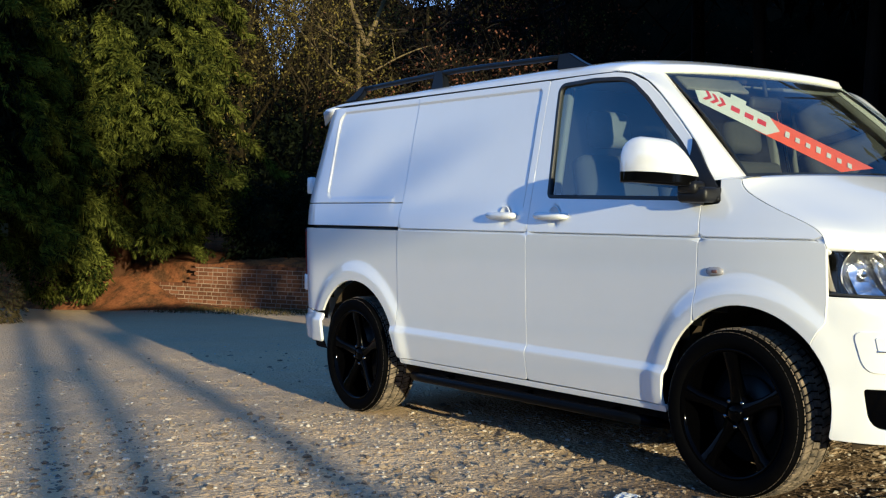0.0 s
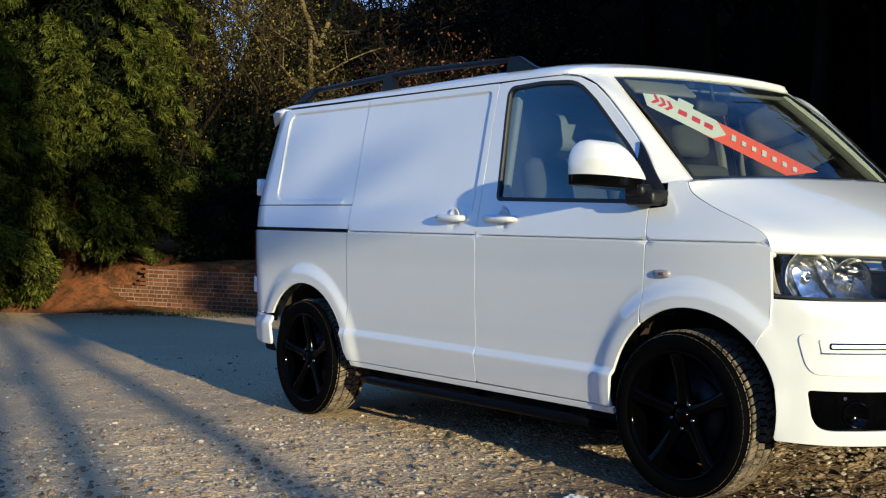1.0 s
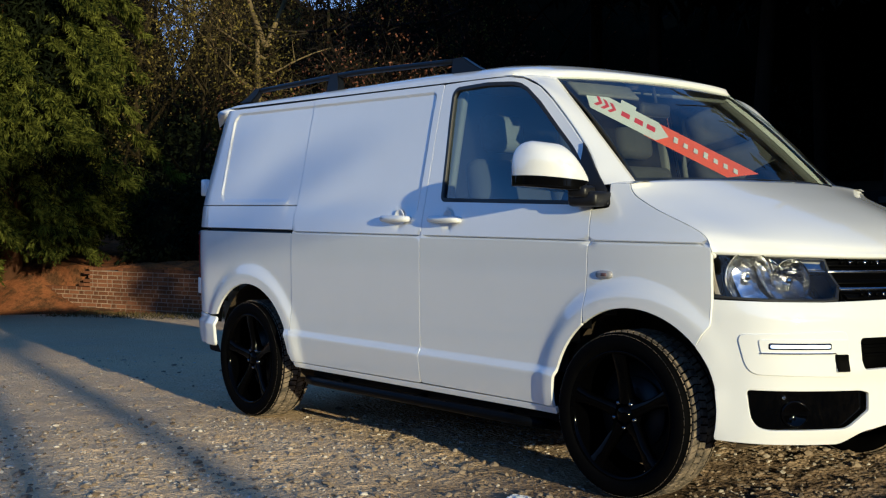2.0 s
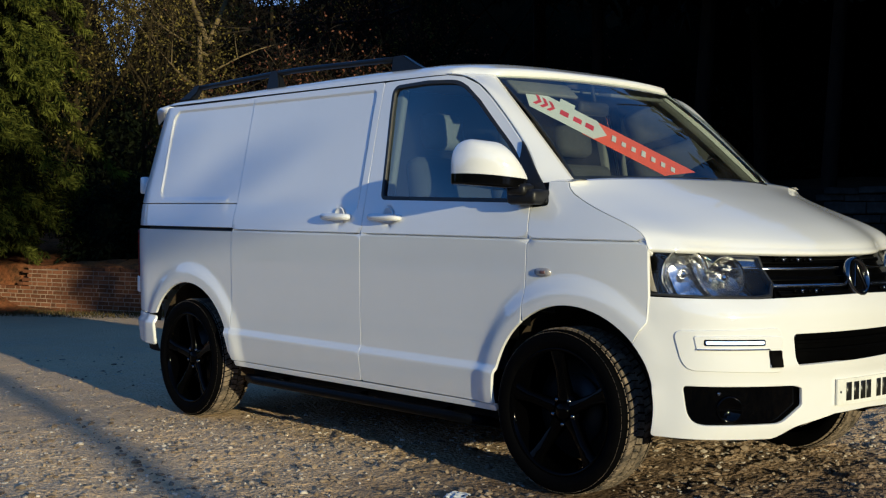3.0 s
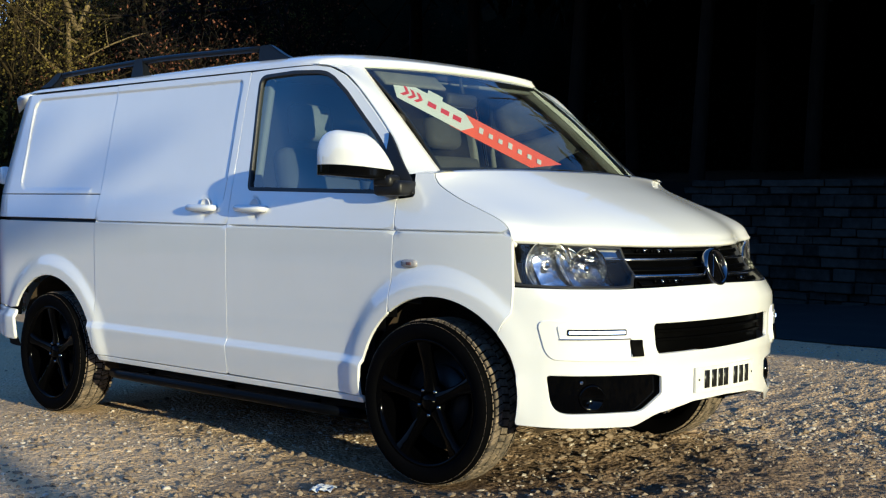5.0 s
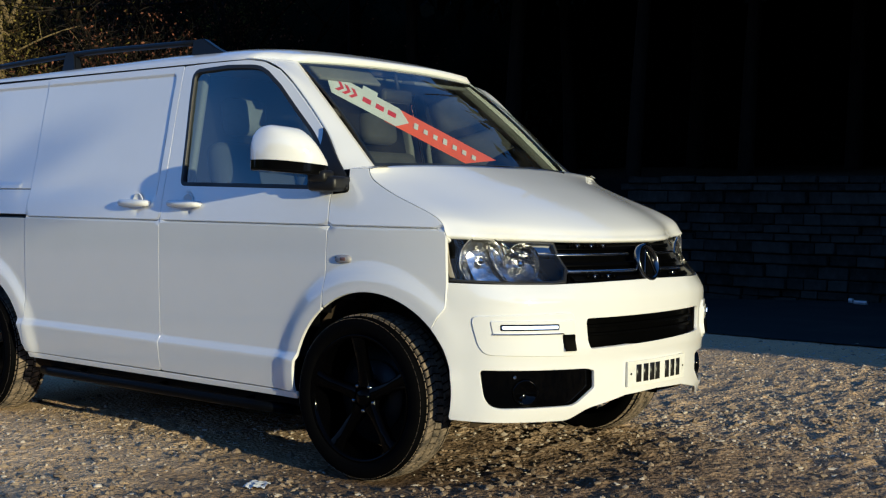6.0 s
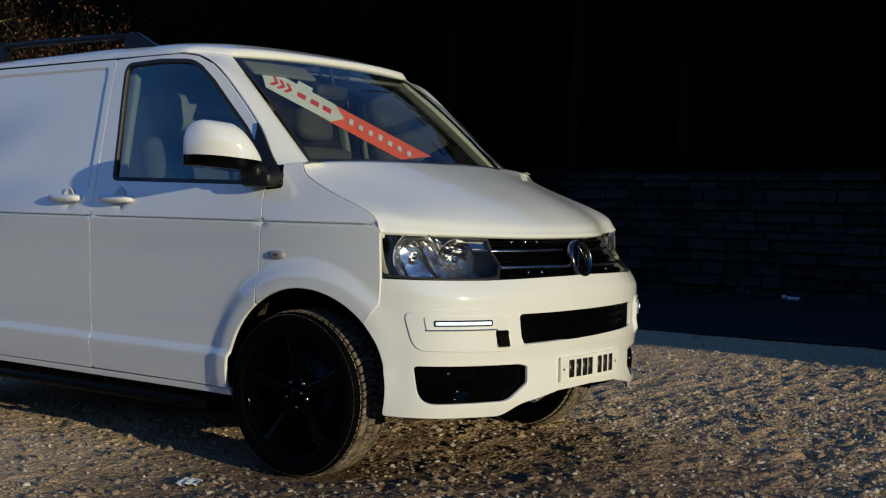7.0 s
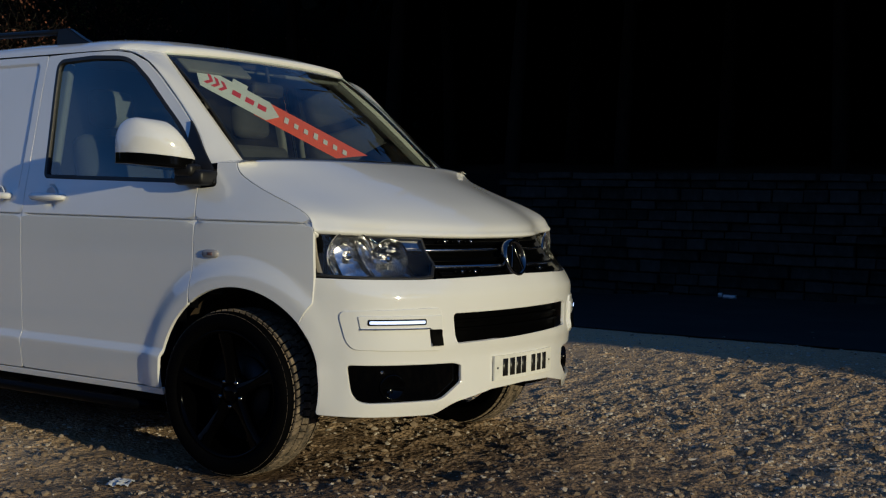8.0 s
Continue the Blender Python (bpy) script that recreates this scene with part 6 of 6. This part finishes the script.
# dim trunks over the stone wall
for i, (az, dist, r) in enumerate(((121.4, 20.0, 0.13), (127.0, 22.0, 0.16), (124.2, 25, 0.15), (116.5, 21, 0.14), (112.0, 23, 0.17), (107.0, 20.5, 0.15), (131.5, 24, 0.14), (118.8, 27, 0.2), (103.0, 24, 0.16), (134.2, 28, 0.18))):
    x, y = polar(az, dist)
    bare_tree("woodland_tree", [((x, y, 1.5), (0.03 * math.sin(i), 0.02, 1), 10.0, r, False), ((x, y, 5.5), (0.6, -0.3, 0.6), 3.0, r * 0.35, True), ((x, y, 7.0), (-0.6, -0.2, 0.6), 3.0, r * 0.35, True)], 90 + i, SHADED_BARK, "tall trunk in the wood, coloured near-black for its shade", depth=2)
# evergreen understorey and far woods
g = np.random.default_rng(5)
clumps = []
for i in range(60):
    az = 98 + 60 * i / 60 + g.normal() * 0.6
    dist = 30 + 8 * g.random()
    x, y = polar(az, dist)
    h = 2.2 + 2.4 * g.random() + (1.2 if az < 141 else 0.4)
    clumps.append((x, y, h * 0.42, 1.9, 1.9, h * 0.52))
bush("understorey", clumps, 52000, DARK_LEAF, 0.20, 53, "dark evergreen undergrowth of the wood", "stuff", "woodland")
# Sheet behind the leaves; its near-black colour is the undergrowth's shade.
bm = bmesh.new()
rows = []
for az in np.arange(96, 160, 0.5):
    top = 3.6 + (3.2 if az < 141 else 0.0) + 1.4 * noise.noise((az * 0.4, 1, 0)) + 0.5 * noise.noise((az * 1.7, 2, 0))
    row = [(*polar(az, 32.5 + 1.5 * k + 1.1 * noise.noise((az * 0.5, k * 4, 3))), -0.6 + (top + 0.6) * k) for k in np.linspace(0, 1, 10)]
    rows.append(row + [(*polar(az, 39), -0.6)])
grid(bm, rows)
tagged(part("understorey_heart", bm, SHADE_CORE), "near-black sheet standing in for shade inside the undergrowth", "woodland", kind="stuff")
# Backdrop sheet; the wood's shaded depth is put into its near-black colour.
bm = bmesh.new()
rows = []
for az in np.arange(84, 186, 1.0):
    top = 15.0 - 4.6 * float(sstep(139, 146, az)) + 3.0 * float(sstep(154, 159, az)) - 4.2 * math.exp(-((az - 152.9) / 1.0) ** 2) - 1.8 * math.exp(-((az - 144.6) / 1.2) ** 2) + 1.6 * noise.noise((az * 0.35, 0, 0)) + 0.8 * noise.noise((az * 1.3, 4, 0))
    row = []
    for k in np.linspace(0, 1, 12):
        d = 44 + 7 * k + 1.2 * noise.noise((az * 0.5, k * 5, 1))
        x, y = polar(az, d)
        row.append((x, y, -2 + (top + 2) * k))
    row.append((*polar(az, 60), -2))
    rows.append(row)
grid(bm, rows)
tagged(part("wooded_hillside", bm, plain("wood_depth_shade", (0.010, 0.008, 0.004), 0.95, scale=1.2, grain=0.6, bump=0.8, Specular_IOR_Level=0.0)), "near-black backdrop standing in for the dark depth of the wood", "woodland", kind="structure")
# twigs of the far wood against the sky
n = 20000
az, d = 138 + 24 * g.random(n), 38 + 5 * g.random(n)
z = 2.5 + 9.5 * g.random(n) ** 0.9
at = np.stack([3.6 + d * np.cos(np.radians(az)), -4.8 + d * np.sin(np.radians(az)), z], 1)
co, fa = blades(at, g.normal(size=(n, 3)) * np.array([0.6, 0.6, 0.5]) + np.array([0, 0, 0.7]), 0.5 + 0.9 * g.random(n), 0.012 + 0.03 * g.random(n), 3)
tagged(mesh_object("far_twigs", co, fa, SHADED_BARK), "tangle of bare twigs of the far wood", "woodland", kind="stuff")

# road sign at the edge of the yard
sx, sy = polar(165.05, 20.0)
post = empty("sign_post", "thin pale metal post with a small box sign", "sign")
bm = bmesh.new()
tube(bm, [(sx, sy, -0.55), (sx, sy, 1.08)], 0.035, 10)
part("post", bm, plain("galvanised", (0.30, 0.30, 0.28), 0.5, 0.3), post)
bm = bmesh.new()
box(bm, (sx - 0.04, sy + 0.02, 0.70), (sx + 0.04, sy + 0.16, 1.0), 0.01)
part("plaque", bm, plain("plaque_green", (0.15, 0.16, 0.09), 0.6), post)

# grass along the wall's foot
n = 2600
s, d = 0.4 + 5.1 * g.random(n), -0.35 - 1.1 * g.random(n) ** 1.5
xy = WO + WE * s[:, None] + WN * d[:, None]
at = np.stack([xy[:, 0], xy[:, 1], [max(bank_z(a, b), ground_z(*q)) - 0.01 for a, b, q in zip(s, d, xy)]], 1)
co, fa = blades(at, g.normal(size=(n, 3)) * 0.45 + np.array([0, 0, 1]), 0.05 + 0.06 * g.random(n), 0.006, 8)
tagged(mesh_object("verge_grass", co, fa, GRASS), "short dry grass at the foot of the wall", "grass", kind="stuff")

# fallen rubbish by the stone wall
bm = bmesh.new()
box(bm, (-0.09, -0.03, 0), (0.09, 0.03, 0.05), 0.01)
box(bm, (-0.16, -0.02, 0.01), (-0.10, 0.03, 0.07), 0.01)
t_ = part("can", bm, plain("dull_tin", (0.5, 0.5, 0.52), 0.4, 0.6))
t_.location = (-2.5, 10.75, ground_z(-2.5, 10.75) + 0.012)
tagged(t_, "crushed tin lying on the lane", "litter")

# ---- unseen trees and hedges added on the sunny side, to shade the yard ----
shade = []
for i, yy in enumerate(np.arange(3.2, 46, 1.7)):
    # Raised past y = 9 so that no sun reaches the wood's backdrop.
    h = 7.6 if yy < 4.5 else 9.4 if yy < 6.5 else 14.5 if yy < 9 else 25.0
    shade.append((15.5 + 1.2 * math.sin(i * 1.7), yy - 0.5, h * 0.45, 1.8, 1.9, h * 0.58))
bush("tall_hedge", shade, 30000, DARK_LEAF, 0.42, 59, "unseen tall evergreen screen that shades the lane and wood", "stuff", "hedge")
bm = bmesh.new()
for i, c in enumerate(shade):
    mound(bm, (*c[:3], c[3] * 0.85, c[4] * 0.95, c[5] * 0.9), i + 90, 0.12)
tagged(part("tall_hedge_heart", bm, SHADE_CORE), "solid core that makes the unseen screen block the sun", "hedge", kind="stuff")
for i, (x, y, h, r) in enumerate(((37, -13.4, 16, 0.3), (48, -15.6, 17, 0.3))):
    bare_tree("shade_tree", [((x, y, 0.0), (0.02, -0.05 + 0.04 * math.sin(i * 2), 1), h * 0.6, r, False), ((x, y, h * 0.58), (0.0, -0.1, 1), h * 0.5, r * 0.6, False), ((x, y - 0.5, h * 0.66), (0.1, -0.7, 0.9), h * 0.35, r * 0.5, True), ((x, y, 4.6), (0.1, -0.5 - 0.2 * (i % 2), 0.8), 5.0, r * 0.5, False)], 120 + i, DARK_BARK, "tall bare tree on the sunny side of the yard", depth=1, group="trees shading the yard", twig=0, wobble=0.035)
bare_tree("shade_tree", [((22, -10.35, -0.1), (0, 0.50, 1), 7.4, 0.21, False), ((22, -10.02, -0.1), (0, 0.52, 1), 7.2, 0.19, False), ((22.2, -7.82, -0.1), (0, 0.15, 1), 6.2, 0.20, False), ((22, -8.05, 4.85), (0, 0.55, 0.25), 1.1, 0.06, False),
                         ((22.1, -6.97, 5.30), (0, 0.80, 0.48), 0.95, 0.12, False), ((22.1, -6.92, 5.35), (0, 0.33, 0.58), 1.0, 0.13, False), ((22.1, -6.97, 5.60), (0, 0.36, -0.14), 0.75, 0.09, False)],
          140, DARK_BARK, "leaning bare tree with several thick stems", depth=1, group="trees shading the yard", twig=0, wobble=0.012)
low = []
for i, yy in enumerate(np.arange(-5.3, 1.5, 0.75)):
    low.append((13.0 + 0.2 * math.sin(i * 2.3), yy, 0.8, 0.6, 0.6, 0.80 + 0.14 * math.sin(i * 1.9)))
bush("garden_hedge", low, 9000, DARK_LEAF, 0.16, 67, "low ragged hedge along the yard's sunny side", "stuff", "hedge")

# Unseen leaf clumps, added only to shade conifers, hedge and brick wall.
crown = [(15.6, -1.85, 5.5, 0.9, 0.6, 0.8), (15.5, -0.8, 7.4, 1.3, 0.75, 1.9), (15.8, 0.4, 7.2, 1.3, 0.9, 1.7), (15.2, 1.5, 7.1, 1.2, 0.9, 1.6)]
ivy = [(22.0, -8.6, 9.0, 1.0, 0.95, 2.6), (22.0, -9.6, 8.4, 0.9, 0.8, 2.0), (22.0, -7.45, 8.9, 0.9, 0.85, 2.4)]
high = [(22.0, -5.3, 8.2, 0.7, 0.9, 0.85), (22.1, -4.1, 8.4, 0.7, 0.9, 0.9), (22.0, -2.9, 8.2, 0.7, 0.9, 0.85)]
bush("high_boughs", high, 2200, DARK_LEAF, 0.24, 87, "unseen leaf clumps added to shade the conifer's lower boughs", "stuff", "foliage")
bush("ivy_crown", ivy, 8000, DARK_LEAF, 0.30, 85, "unseen leaf clumps added to shade the left conifers", "stuff", "ivy")
bush("screen_tree_crown", crown, 7000, DARK_LEAF, 0.30, 83, "unseen leaf clumps added to shade the hedge and brick wall", "stuff", "hedge")

# unseen evergreen canopy, added to keep skylight off the wood behind the stone wall
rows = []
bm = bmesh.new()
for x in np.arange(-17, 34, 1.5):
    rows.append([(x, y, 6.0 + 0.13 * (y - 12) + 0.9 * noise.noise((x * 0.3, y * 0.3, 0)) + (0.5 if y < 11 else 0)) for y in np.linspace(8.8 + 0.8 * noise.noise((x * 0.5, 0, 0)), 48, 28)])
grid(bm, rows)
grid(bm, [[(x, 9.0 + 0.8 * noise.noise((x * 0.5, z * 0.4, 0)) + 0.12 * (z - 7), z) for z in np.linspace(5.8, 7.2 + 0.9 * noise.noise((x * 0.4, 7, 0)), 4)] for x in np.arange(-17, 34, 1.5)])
tagged(part("canopy_heart", bm, SHADE_CORE), "unseen evergreen canopy added to keep skylight off the wood", "woodland", kind="stuff")
n = 9000
at = np.stack([-17 + 50 * g.random(n), 8.9 + 14 * g.random(n), 6.3 + 1.4 * g.random(n)], 1)
co, fa = blades(at, g.normal(size=(n, 3)) + np.array([0, 0, -0.4]), 0.5 + 0.4 * g.random(n), 0.14, 4)
tagged(mesh_object("canopy_leaves", co, fa, DARK_LEAF), "unseen evergreen canopy added to keep skylight off the wood", "woodland", kind="stuff")
# Unseen belt added to cut low skylight; its dips let sun and sky in.
rows = []
bm = bmesh.new()
for az in np.arange(186, 446, 3.0):
    a = (az + 180) % 360 - 180
    h = 9.0 - 7.2 * math.exp(-((a + 10) / 14) ** 2) - 6.2 * math.exp(-((az - 215) / 26) ** 4) + 2.0 * noise.noise((az * 0.12, 2, 0))
    rows.append([(*polar(az, 36 + 2 * k), -1 + (h + 1) * k) for k in np.linspace(0, 1, 6)] + [(*polar(az, 46), -1)])
grid(bm, rows)
tagged(part("tree_belt", bm, plain("tree_belt_green", (0.035, 0.042, 0.02), 0.95, scale=1.0, grain=0.6, bump=0.8, Specular_IOR_Level=0.05)), "unseen belt of trees added to cut low skylight and shape reflections", "woodland", kind="structure")

# pieces of the two walls
lay_bricks()
lay_stones()
